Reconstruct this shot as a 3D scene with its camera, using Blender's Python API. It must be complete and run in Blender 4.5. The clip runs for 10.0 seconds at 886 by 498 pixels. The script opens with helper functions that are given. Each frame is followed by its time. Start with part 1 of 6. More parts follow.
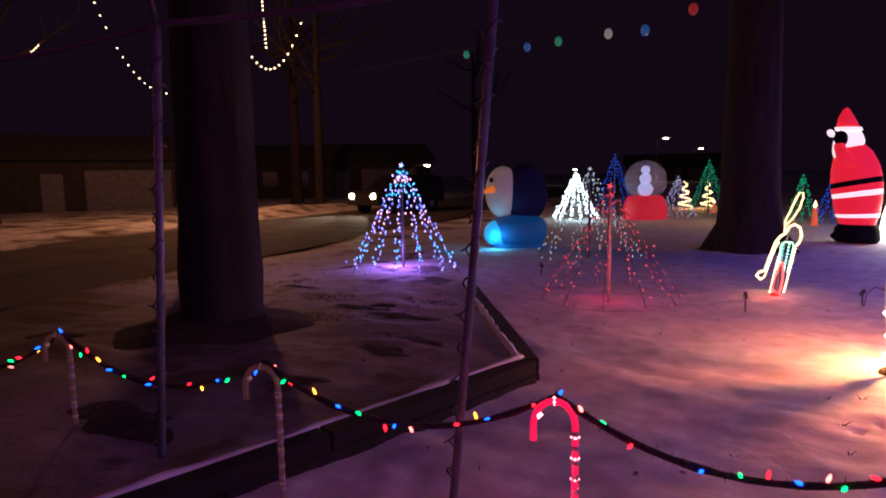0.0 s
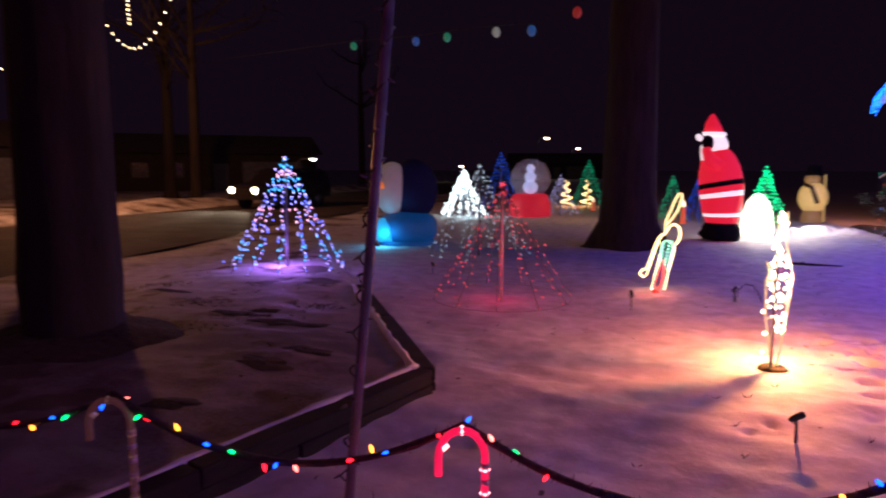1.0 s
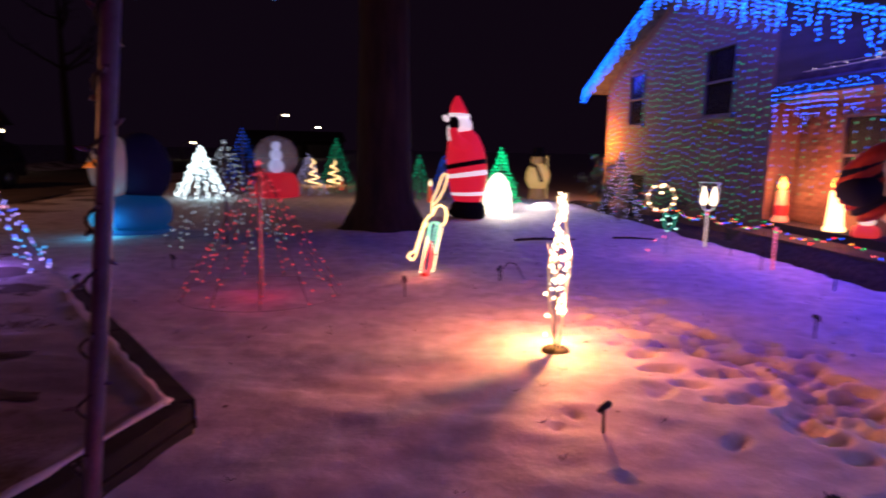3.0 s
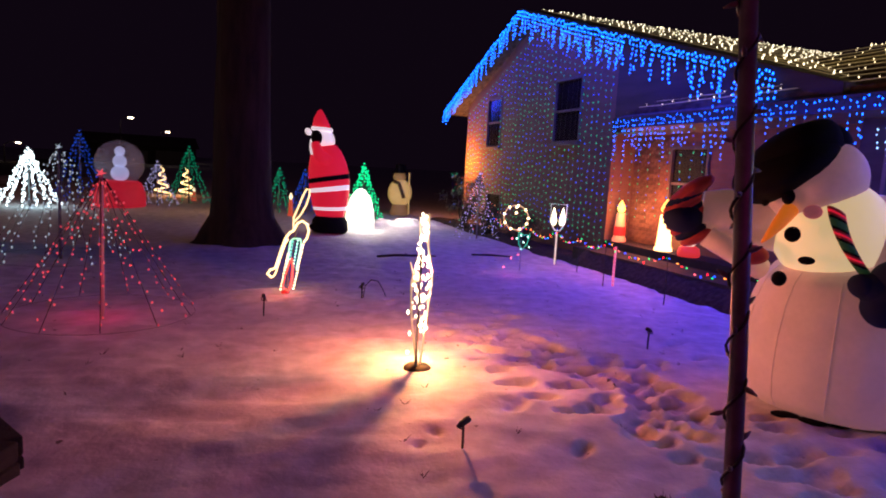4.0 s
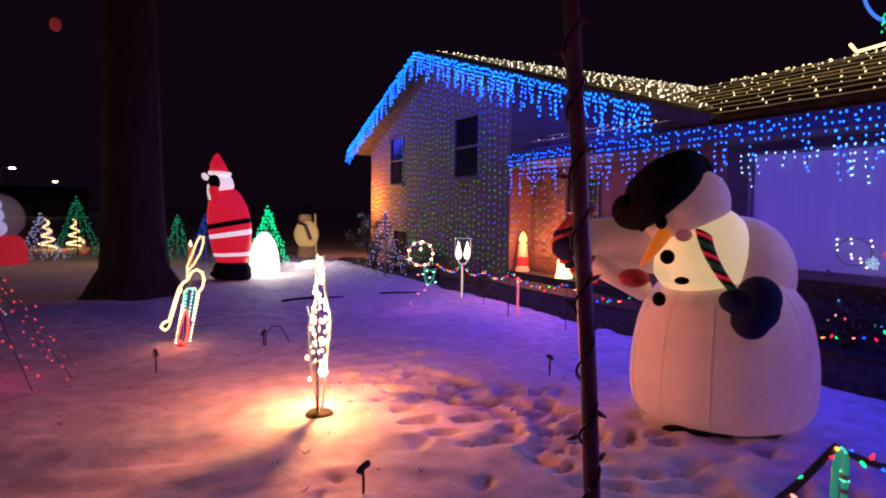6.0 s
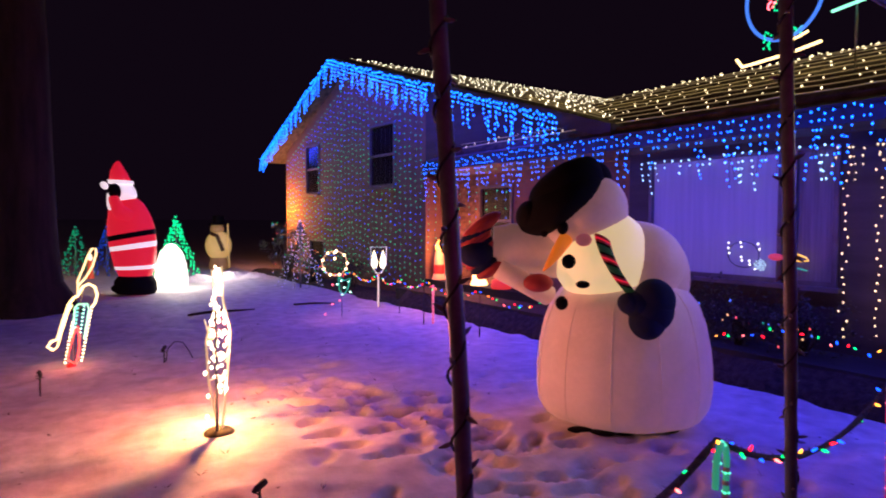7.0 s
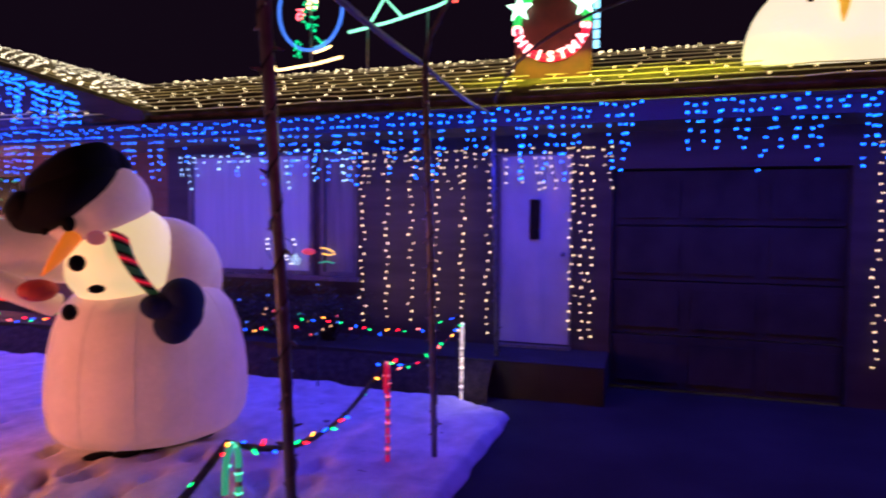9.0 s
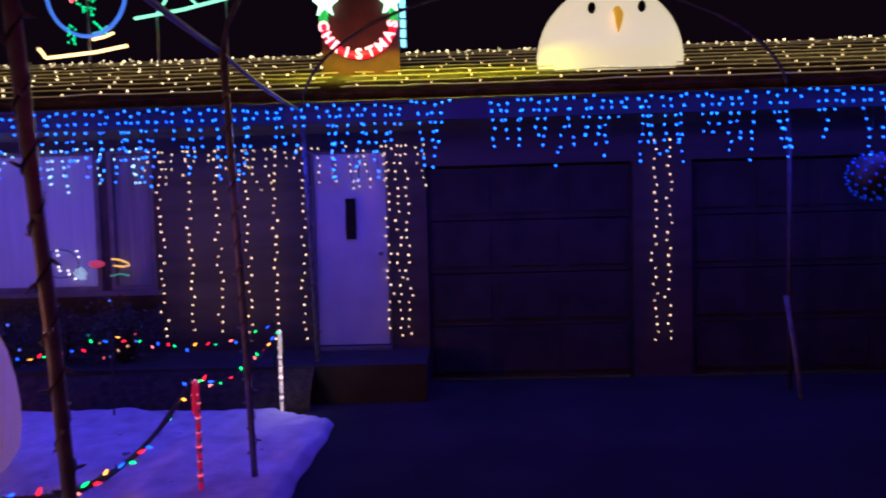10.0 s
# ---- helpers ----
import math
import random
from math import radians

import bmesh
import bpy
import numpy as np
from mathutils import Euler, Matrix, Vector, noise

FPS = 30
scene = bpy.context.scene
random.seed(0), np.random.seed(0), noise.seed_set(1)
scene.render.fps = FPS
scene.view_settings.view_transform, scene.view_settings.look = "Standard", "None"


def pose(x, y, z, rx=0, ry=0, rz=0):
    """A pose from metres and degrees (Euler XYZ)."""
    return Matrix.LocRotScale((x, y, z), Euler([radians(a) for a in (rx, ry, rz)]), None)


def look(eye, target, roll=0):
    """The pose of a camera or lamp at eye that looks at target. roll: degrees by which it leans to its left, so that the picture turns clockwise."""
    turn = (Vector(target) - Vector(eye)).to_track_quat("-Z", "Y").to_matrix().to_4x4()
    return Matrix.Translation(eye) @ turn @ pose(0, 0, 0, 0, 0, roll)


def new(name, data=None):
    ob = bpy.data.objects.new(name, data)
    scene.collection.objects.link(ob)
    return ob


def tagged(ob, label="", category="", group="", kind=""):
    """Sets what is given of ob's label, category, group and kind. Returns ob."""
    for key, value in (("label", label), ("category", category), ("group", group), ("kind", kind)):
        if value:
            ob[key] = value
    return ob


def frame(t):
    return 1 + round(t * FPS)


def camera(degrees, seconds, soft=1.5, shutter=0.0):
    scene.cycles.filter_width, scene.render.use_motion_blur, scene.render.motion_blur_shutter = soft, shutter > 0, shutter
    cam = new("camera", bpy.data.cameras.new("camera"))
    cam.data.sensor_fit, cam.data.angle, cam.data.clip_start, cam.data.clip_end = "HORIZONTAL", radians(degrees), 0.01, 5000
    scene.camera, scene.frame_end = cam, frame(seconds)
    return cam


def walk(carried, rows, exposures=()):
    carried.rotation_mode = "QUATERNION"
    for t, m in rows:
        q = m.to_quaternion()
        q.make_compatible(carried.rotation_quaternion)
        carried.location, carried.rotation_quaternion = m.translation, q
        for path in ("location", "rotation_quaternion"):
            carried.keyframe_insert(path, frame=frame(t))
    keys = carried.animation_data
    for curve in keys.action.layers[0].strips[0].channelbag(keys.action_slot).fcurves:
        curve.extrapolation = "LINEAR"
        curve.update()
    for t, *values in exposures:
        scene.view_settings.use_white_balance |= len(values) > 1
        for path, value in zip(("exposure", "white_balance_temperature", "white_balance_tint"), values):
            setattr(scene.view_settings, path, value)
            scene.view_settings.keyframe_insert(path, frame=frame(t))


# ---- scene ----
# camera and walk
cam = camera(70.1, 10.0, soft=1.9, shutter=0.4)
PATH = [
    (0, (0.237, 0.998, 1.628), (-0.666, 2.768, 1.395), -1.0),
    (0.5, (0.242, 1.077, 1.663), (-0.655, 2.851, 1.44), -2.5),
    (1, (0.062, 1.313, 1.636), (-0.51, 3.213, 1.386), 0.1),
    (1.5, (-0.094, 1.478, 1.626), (-0.481, 3.422, 1.361), 1.1),
    (2, (-0.192, 1.737, 1.599), (-0.559, 3.68, 1.295), -1.4),
    (2.5, (-0.207, 1.847, 1.631), (-0.52, 3.8, 1.329), -0.6),
    (3, (-0.287, 2.043, 1.62), (-0.064, 4.007, 1.312), 1.0),
    (4.5, (-0.313, 1.987, 1.685), (0.371, 3.855, 1.476), 2.7),
    (5, (-0.271, 1.978, 1.684), (0.471, 3.827, 1.508), 1.4),
    (6.5, (-0.118, 1.924, 1.691), (0.879, 3.654, 1.591), 0.6),
    (7, (-0.034, 1.918, 1.673), (1.075, 3.58, 1.58), 0.2),
    (7.5, (0.021, 1.886, 1.679), (1.23, 3.476, 1.593), -0.6),
    (8, (0.104, 1.86, 1.664), (1.491, 3.299, 1.592), -1.0),
    (8.5, (0.206, 1.847, 1.641), (1.901, 2.904, 1.54), 0.2),
    (9, (0.258, 1.847, 1.658), (2.159, 2.462, 1.567), 0.5),
    (9.5, (0.332, 1.882, 1.627), (2.309, 2.176, 1.557), -0.1),
    (10, (0.38, 1.862, 1.633), (2.378, 1.915, 1.543), -1.5),
]

walk(cam, [(t, look(eye, target, roll)) for t, eye, target, roll in PATH], [(0, 0.45), (1.0, 0.42), (2.5, 0.25), (3.2, 0.1), (5, 0.03), (6.5, 0.08), (7.0, 0.22), (8.0, 0.22), (8.5, 0.1), (9.0, 0.48), (9.5, 0.45), (10, -0.05)])

# world and exposure
world = bpy.data.worlds.new("night_sky")
scene.world = world
world.use_nodes = True
bg = world.node_tree.nodes["Background"]
bg.inputs[0].default_value = (0.0040, 0.0018, 0.0048, 1)
bg.inputs[1].default_value = 1.0
scene.view_settings.exposure = 0.0


def point_lamp(name, at, watts, colour, radius=0.1):
    data = bpy.data.lights.new(name, "POINT")
    data.energy, data.color, data.shadow_soft_size = watts, colour, radius
    ob = new(name, data)
    ob.location = at
    return ob


def strip_lamp(name, a, b, watts, colour, width=0.08, aim=(0, 0, -1)):
    """A long thin lamp where a string of bulbs hangs."""
    data = bpy.data.lights.new(name, "AREA")
    a, b = Vector(a), Vector(b)
    data.shape, data.size, data.size_y = "RECTANGLE", (b - a).length, width
    data.energy, data.color = watts, colour
    ob = new(name, data)
    x = (b - a).normalized()
    z = -Vector(aim).normalized()
    z = (z - x * z.dot(x)).normalized()
    y = z.cross(x)
    ob.matrix_world = Matrix.Translation((a + b) / 2) @ Matrix((x, y, z)).transposed().to_4x4()
    return ob


BLUE = (0.045, 0.04, 1.0)
# strings of blue icicle bulbs under the eaves and rakes
strip_lamp("eave_lamp", (6.15, -3.5, 2.55), (6.15, 11.9, 2.5), 195, BLUE, 0.15, (-0.5, 0, -1))
strip_lamp("porch_lamp", (6.55, -3.0, 2.45), (6.55, 11.5, 2.45), 16, (0.015, 0.03, 1.0), 0.1, (0.8, 0, -1))
strip_lamp("rake_lamp", (6.3, 16.4, 5.3), (6.3, 9.0, 3.1), 120, BLUE, 0.15, (0.0, 0, -1))
strip_lamp("rake_lamp", (6.3, 16.8, 5.3), (6.3, 21.7, 3.5), 42, BLUE, 0.15, (0.0, 0, -1))
strip_lamp("eave_lamp", (6.02, -3.5, 2.62), (6.02, 11.9, 2.6), 34, (0.004, 0.025, 1.0), 0.05, (1, 0, 0.0))
# warm bulb at the foot of the wire deer
point_lamp("deer_lamp", (1.259, 6.978, 0.34), 36, (1.0, 0.46, 0.13), 0.015)
point_lamp("deer_lamp", (1.259, 6.978, 0.82), 124, (1.0, 0.205, 0.10), 0.02)
# bulb trees
point_lamp("cone_lamp", (-5.0, 9.75, 0.35), 42, (0.42, 0.16, 1.0), 0.35)
point_lamp("cone_lamp", (-1.5, 9.05, 0.35), 4, (1.0, 0.02, 0.10), 0.35)
point_lamp("cone_lamp", (-5.4, 22.4, 0.5), 16, (0.55, 0.9, 1.0), 0.3)
point_lamp("igloo_lamp", (3.05, 17.9, 0.5), 60, (1.0, 0.9, 0.72), 0.3)
# added fill on the snow ridge, in place of the dome's spill
point_lamp("drift_fill", (4.4, 19.9, 0.7), 70, (1.0, 0.82, 0.7), 0.3)
point_lamp("trumpet_lamp", (0.35, 9.9, 0.25), 3.0, (1.0, 0.16, 0.10), 0.12)
# candles on the porch
point_lamp("candle_lamp", (7.0, 11.78, 1.15), 80, (1.0, 0.20, 0.05), 0.12)
point_lamp("candle_lamp", (7.02, 12.6, 1.05), 20, (1.0, 0.32, 0.10), 0.12)
# flood lamp at the far corner of the gable
_flood = bpy.data.lights.new("flood_lamp", "SPOT")
_flood.energy, _flood.color, _flood.shadow_soft_size, _flood.spot_size, _flood.spot_blend = 270, (1.0, 0.27, 0.04), 0.08, radians(179), 0.12
new("flood_lamp", _flood).matrix_world = look((6.3, 20.9, 1.95), (6.3 + 0.988, 20.9 + 0.152, 1.95))
# added pink fill for the lawn; the hoop bulbs themselves are unlit
for _x, _w in ((-2.2, 10), (0.6, 22), (2.8, 8)):
    point_lamp("lawn_fill", (_x, 0.2, 3.3), _w, (0.95, 0.035, 0.33), 0.5)
point_lamp("lawn_fill", (-5.0, 1.0, 3.3), 8, (0.80, 0.10, 0.55), 0.5)
# street lamp out of view at the left, then two added lamps without fixtures
point_lamp("street_side_light", (-19.0, 4.0, 6.4), 380, (1.0, 0.36, 0.15), 0.25)
point_lamp("street_side_light", (-18.6, 19.0, 6.4), 1000, (1.0, 0.36, 0.15), 0.25)
point_lamp("yard_light", (-0.6, 22.6, 2.2), 42, (1.0, 0.50, 0.16), 0.2)


# materials
def shader(name):
    m = bpy.data.materials.new(name)
    m.use_nodes = True
    nt = m.node_tree
    return m, nt, nt.nodes["Principled BSDF"]


def noisy(name, a, b, scale=8.0, rough=0.7, bump=0.2, metal=0.0, fine=90.0, stretch=(1, 1, 1), low=0.35, high=0.65):
    """Two colours mixed by noise at two scales, with fine relief."""
    m, nt, p = shader(name)
    co = nt.nodes.new("ShaderNodeTexCoord")
    mp = nt.nodes.new("ShaderNodeMapping")
    mp.inputs["Scale"].default_value = stretch
    nt.links.new(co.outputs["Object"], mp.inputs[0])
    n1 = nt.nodes.new("ShaderNodeTexNoise")
    n1.inputs["Scale"].default_value, n1.inputs["Detail"].default_value = scale, 6
    n2 = nt.nodes.new("ShaderNodeTexNoise")
    n2.inputs["Scale"].default_value, n2.inputs["Detail"].default_value = fine, 3
    mix = nt.nodes.new("ShaderNodeMath")
    mix.operation = "MULTIPLY_ADD"
    mix.inputs[1].default_value = 0.3
    ramp = nt.nodes.new("ShaderNodeValToRGB")
    ramp.color_ramp.elements[0].position, ramp.color_ramp.elements[1].position = low + 0.1, high + 0.2
    ramp.color_ramp.elements[0].color, ramp.color_ramp.elements[1].color = (*a, 1), (*b, 1)
    for n in (n1, n2):
        nt.links.new(mp.outputs[0], n.inputs["Vector"])
    nt.links.new(n2.outputs["Fac"], mix.inputs[0])
    nt.links.new(n1.outputs["Fac"], mix.inputs[2])
    nt.links.new(mix.outputs[0], ramp.inputs[0])
    nt.links.new(ramp.outputs[0], p.inputs["Base Color"])
    bp = nt.nodes.new("ShaderNodeBump")
    bp.inputs["Strength"].default_value, bp.inputs["Distance"].default_value = bump, 0.02
    nt.links.new(mix.outputs[0], bp.inputs["Height"])
    nt.links.new(bp.outputs[0], p.inputs["Normal"])
    p.inputs["Roughness"].default_value, p.inputs["Metallic"].default_value = rough, metal
    return m


def glow(name, colour, strength, base=None):
    """Something that gives off light."""
    m, nt, p = shader(name)
    p.inputs["Base Color"].default_value = (*(base or colour), 1)
    p.inputs["Roughness"].default_value = 0.4
    p.inputs["Emission Color"].default_value = (*colour, 1)
    p.inputs["Emission Strength"].default_value = strength
    return m


def glow_mix(name, colours, strength):
    """Bulbs of several colours, one colour to a bulb."""
    m, nt, p = shader(name)
    g = nt.nodes.new("ShaderNodeNewGeometry")
    r = nt.nodes.new("ShaderNodeValToRGB")
    r.color_ramp.interpolation = "CONSTANT"
    while len(r.color_ramp.elements) < len(colours):
        r.color_ramp.elements.new(0.5)
    for i, c in enumerate(colours):
        r.color_ramp.elements[i].position = i / len(colours)
        r.color_ramp.elements[i].color = (*c, 1)
    nt.links.new(g.outputs["Random Per Island"], r.inputs[0])
    nt.links.new(r.outputs[0], p.inputs["Base Color"])
    nt.links.new(r.outputs[0], p.inputs["Emission Color"])
    p.inputs["Emission Strength"].default_value = strength
    return m


def cloth(name, colour, lit=0.0, lit_colour=None):
    """Thin nylon of an inflatable, glowing a little from the lamp inside."""
    m = noisy(name, tuple(c * 0.82 for c in colour), colour, 3.0, 0.62, 0.35, fine=26)
    p = m.node_tree.nodes["Principled BSDF"]
    if lit:
        p.inputs["Emission Color"].default_value = (*(lit_colour or colour), 1)
        p.inputs["Emission Strength"].default_value = lit
    return m


SNOW = noisy("snow", (0.50, 0.50, 0.53), (0.80, 0.80, 0.82), 2.2, 0.75, 0.55, fine=40)
BARK = noisy("bark", (0.009, 0.007, 0.006), (0.032, 0.024, 0.019), 7, 0.95, 1.0, fine=60, stretch=(1, 1, 0.18))
TWIG = noisy("twig", (0.012, 0.009, 0.008), (0.035, 0.026, 0.02), 20, 0.9, 0.5)
TIMBER = noisy("edging_timber", (0.005, 0.004, 0.004), (0.018, 0.014, 0.012), 6, 0.9, 0.8, stretch=(1, 1, 4))
ASPHALT = noisy("asphalt", (0.008, 0.008, 0.009), (0.026, 0.025, 0.025), 1.6, 1.0, 0.5, fine=160)
SLUSH = noisy("road_slush", (0.03, 0.025, 0.022), (0.10, 0.083, 0.075), 0.9, 0.9, 0.6, fine=30)
CONCRETE = noisy("concrete", (0.014, 0.0135, 0.0135), (0.036, 0.034, 0.033), 3, 0.85, 0.3)
MULCH = noisy("mulch", (0.014, 0.010, 0.008), (0.06, 0.042, 0.03), 14, 0.95, 1.0, fine=70)
SIDING = noisy("dark_siding", (0.030, 0.025, 0.026), (0.060, 0.050, 0.050), 2, 0.7, 0.2, stretch=(1, 0.3, 3))
GARAGE = noisy("garage_panel", (0.016, 0.016, 0.018), (0.036, 0.036, 0.040), 3, 0.95, 0.15)
TRIM = noisy("trim_paint", (0.09, 0.085, 0.085), (0.16, 0.155, 0.155), 5, 0.55, 0.1)
DOORPAINT = noisy("door_paint", (0.52, 0.53, 0.55), (0.62, 0.63, 0.65), 3, 0.45, 0.06)
SHINGLE = noisy("shingle", (0.035, 0.032, 0.028), (0.13, 0.115, 0.09), 5, 0.9, 0.8, fine=60, stretch=(2, 1, 1))
PVC = noisy("dull_pipe", (0.09, 0.105, 0.108), (0.19, 0.215, 0.22), 12, 0.4, 0.05)
WIRE = noisy("dark_wire", (0.010, 0.014, 0.010), (0.03, 0.035, 0.028), 30, 0.6, 0.1)
STEEL = noisy("galvanised_steel", (0.20, 0.20, 0.21), (0.36, 0.36, 0.37), 30, 0.4, 0.1, metal=0.8)
TINSEL = noisy("tinsel", (0.012, 0.008, 0.010), (0.07, 0.035, 0.035), 40, 0.7, 0.9)
DARKGLASS = noisy("window_glass", (0.008, 0.008, 0.010), (0.016, 0.016, 0.020), 2, 0.22, 0.0)
LEAF = noisy("shrub_leaf", (0.02, 0.03, 0.016), (0.07, 0.085, 0.05), 9, 0.7, 0.3)
CARPAINT = noisy("car_paint", (0.012, 0.012, 0.015), (0.022, 0.022, 0.026), 4, 0.25, 0.0)
RUBBER = noisy("rubber", (0.010, 0.010, 0.010), (0.022, 0.022, 0.022), 20, 0.8, 0.2)
for _m in (ASPHALT, GARAGE):
    _m.node_tree.nodes["Principled BSDF"].inputs["Specular IOR Level"].default_value = 0.5
GRASS = noisy("dead_grass", (0.03, 0.022, 0.012), (0.11, 0.075, 0.04), 18, 0.95, 0.8)

BULB_BLUE = glow("blue_bulb", (0.004, 0.12, 1.0), 8.5)
BULB_WARM = glow("warm_bulb", (1.0, 0.70, 0.36), 6.0)
BULB_WHITE = glow("white_bulb", (0.8, 0.95, 1.0), 3.5)
BULB_RED = glow("red_bulb", (1.0, 0.10, 0.14), 6.0)
BULB_GREEN = glow("green_bulb", (0.0, 0.62, 0.22), 1.8)
BULB_MULTI = glow_mix("mixed_bulb", [(0.05, 0.2, 1), (1, 0.05, 0.08), (1, 0.6, 0.15), (0.05, 0.8, 0.3), (1, 0.75, 0.5)], 5.0)
BULB_COOL = glow_mix("cool_bulb", [(0.10, 0.16, 1), (0.45, 0.35, 1), (0.05, 0.40, 0.9), (0.9, 0.4, 0.6), (0.3, 0.3, 1)], 2.6)
ROPE_WARM = glow("warm_rope_light", (1.0, 0.66, 0.28), 3.0)
ROPE_BLUE = glow("blue_rope_light", (0.06, 0.22, 0.9), 1.0)
ROPE_GREEN = glow("green_rope_light", (0.25, 0.85, 0.55), 1.6)
ROPE_RED = glow("red_rope_light", (1.0, 0.08, 0.06), 2.4)


# mesh helpers
class Shape:
    """Collects vertices and faces, with a material slot for each face."""

    def __init__(self):
        self.v, self.f, self.s, self.smooth = [], [], [], []

    def add(self, verts, faces, slot=0, smooth=True):
        o = len(self.v)
        self.v += [tuple(p) for p in verts]
        for f in faces:
            self.f.append(tuple(o + i for i in f))
            self.s.append(slot)
            self.smooth.append(smooth)
        return self

    def box(self, lo, hi, slot=0, turn=None, at=(0, 0, 0)):
        (a, b, c), (d, e, f) = lo, hi
        vs = [Vector((x, y, z)) for x in (a, d) for y in (b, e) for z in (c, f)]
        if turn is not None:
            vs = [turn @ p + Vector(at) for p in vs]
        return self.add(vs, [(0, 1, 3, 2), (4, 6, 7, 5), (0, 4, 5, 1), (2, 3, 7, 6), (0, 2, 6, 4), (1, 5, 7, 3)], slot, False)

    def tube(self, pts, r, n=6, slot=0, closed=False, cap=True):
        """A tube along points; r is one radius or one for each point."""
        pts = [Vector(p) for p in pts]
        k = len(pts)
        rs = list(r) if isinstance(r, (list, tuple)) else [r] * k
        verts, faces = [], []
        ref = None
        for i, p in enumerate(pts):
            a = pts[(i - 1) % k] if closed or i else p
            b = pts[(i + 1) % k] if closed or i < k - 1 else p
            d = (b - a).normalized() if (b - a).length > 1e-9 else Vector((0, 0, 1))
            if ref is None:
                ref = Vector((1, 0, 0)) if abs(d.x) < 0.8 else Vector((0, 1, 0))
            u = (ref - d * ref.dot(d)).normalized()
            w = d.cross(u)
            ref = u
            for j in range(n):
                t = 2 * math.pi * j / n
                verts.append(p + (u * math.cos(t) + w * math.sin(t)) * rs[i])
        for i in range(k if closed else k - 1):
            i2 = (i + 1) % k
            for j in range(n):
                j2 = (j + 1) % n
                faces.append((i * n + j, i * n + j2, i2 * n + j2, i2 * n + j))
        if cap and not closed:
            faces += [tuple(range(n - 1, -1, -1)), tuple((k - 1) * n + j for j in range(n))]
        return self.add(verts, faces, slot)

    def ball(self, at, radii, slot=0, n=20, m=12, turn=None, power=1.0, pick=None):
        """An ellipsoid; power under 1 squares it off; pick chooses a slot for each face from its unit direction."""
        verts, faces, slots = [], [], []
        rx, ry, rz = radii if isinstance(radii, (tuple, list)) else (radii,) * 3

        def sgn(v):
            return math.copysign(abs(v) ** power, v)
        dirs = []
        for i in range(m + 1):
            a = math.pi * i / m
            for j in range(n):
                t = 2 * math.pi * j / n
                dirs.append((math.sin(a) * math.cos(t), math.sin(a) * math.sin(t), math.cos(a)))
                q = Vector((rx * sgn(math.sin(a)) * math.cos(t), ry * sgn(math.sin(a)) * math.sin(t), rz * sgn(math.cos(a))))
                verts.append((turn @ q if turn is not None else q) + Vector(at))
        o = len(self.v)
        self.v += [tuple(p) for p in verts]
        for i in range(m):
            for j in range(n):
                j2 = (j + 1) % n
                f = (i * n + j, (i + 1) * n + j, (i + 1) * n + j2, i * n + j2)
                self.f.append(tuple(o + q for q in f))
                c = sum((Vector(dirs[q]) for q in f), Vector()) / 4
                self.s.append(pick(c) if pick else slot)
                self.smooth.append(True)
        return self

    def lathe(self, profile, at=(0, 0, 0), n=24, slot=0, sx=1.0, sy=1.0, slots=None):
        """A turned shape from (radius, height) pairs."""
        verts = [(at[0] + r * sx * math.cos(2 * math.pi * j / n), at[1] + r * sy * math.sin(2 * math.pi * j / n), at[2] + z)
                 for r, z in profile for j in range(n)]
        o = len(self.v)
        self.v += verts
        for i in range(len(profile) - 1):
            for j in range(n):
                j2 = (j + 1) % n
                self.f.append((o + i * n + j, o + i * n + j2, o + (i + 1) * n + j2, o + (i + 1) * n + j))
                self.s.append(slots[i] if slots else slot)
                self.smooth.append(True)
        return self

    def bulb(self, at, r, slot=0, tall=1.5):
        x, y, z = at
        vs = [(x + r, y, z), (x, y + r, z), (x - r, y, z), (x, y - r, z), (x, y, z + r * tall), (x, y, z - r * tall)]
        return self.add(vs, [(0, 1, 4), (1, 2, 4), (2, 3, 4), (3, 0, 4), (1, 0, 5), (2, 1, 5), (3, 2, 5), (0, 3, 5)], slot)

    def mesh(self, name, materials):
        me = bpy.data.meshes.new(name)
        me.from_pydata(self.v, [], self.f)
        for m in materials if isinstance(materials, (list, tuple)) else [materials]:
            me.materials.append(m)
        me.polygons.foreach_set("material_index", self.s)
        me.polygons.foreach_set("use_smooth", self.smooth)
        me.update()
        return me


def part(name, shape, material, parent, label="", kind=""):
    """One mesh object under a thing or a part."""
    ob = new(name, shape.mesh(name, material) if isinstance(shape, Shape) else shape)
    ob.parent = parent
    return tagged(ob, label, kind=kind)


def thing(name, m=None, label="", category="", group="", kind=""):
    ob = new(name)
    ob.matrix_world = m or Matrix()
    ob.empty_display_size = 0.1
    return tagged(ob, label, category, group, kind)


def whole(name, shape, material, label="", category="", group="", kind="", m=None):
    ob = new(name, shape.mesh(name, material))
    if m is not None:
        ob.matrix_world = m
    return tagged(ob, label, category, group, kind)


def sag(a, b, drop, n=14):
    a, b = Vector(a), Vector(b)
    return [a.lerp(b, i / n) - Vector((0, 0, drop * 4 * (i / n) * (1 - i / n))) for i in range(n + 1)]


rng = random.Random(7)

# ground: one sheet of snow that dips under the drive and the road
ROAD_A, ROAD_B = -8.9, -16.8


def road_shift(y):
    return -0.10 * (y - 6.0)


def wobble(x, y, s, k=0.0):
    return noise.noise(Vector((x * s + k, y * s - k, 0.37 + k)))


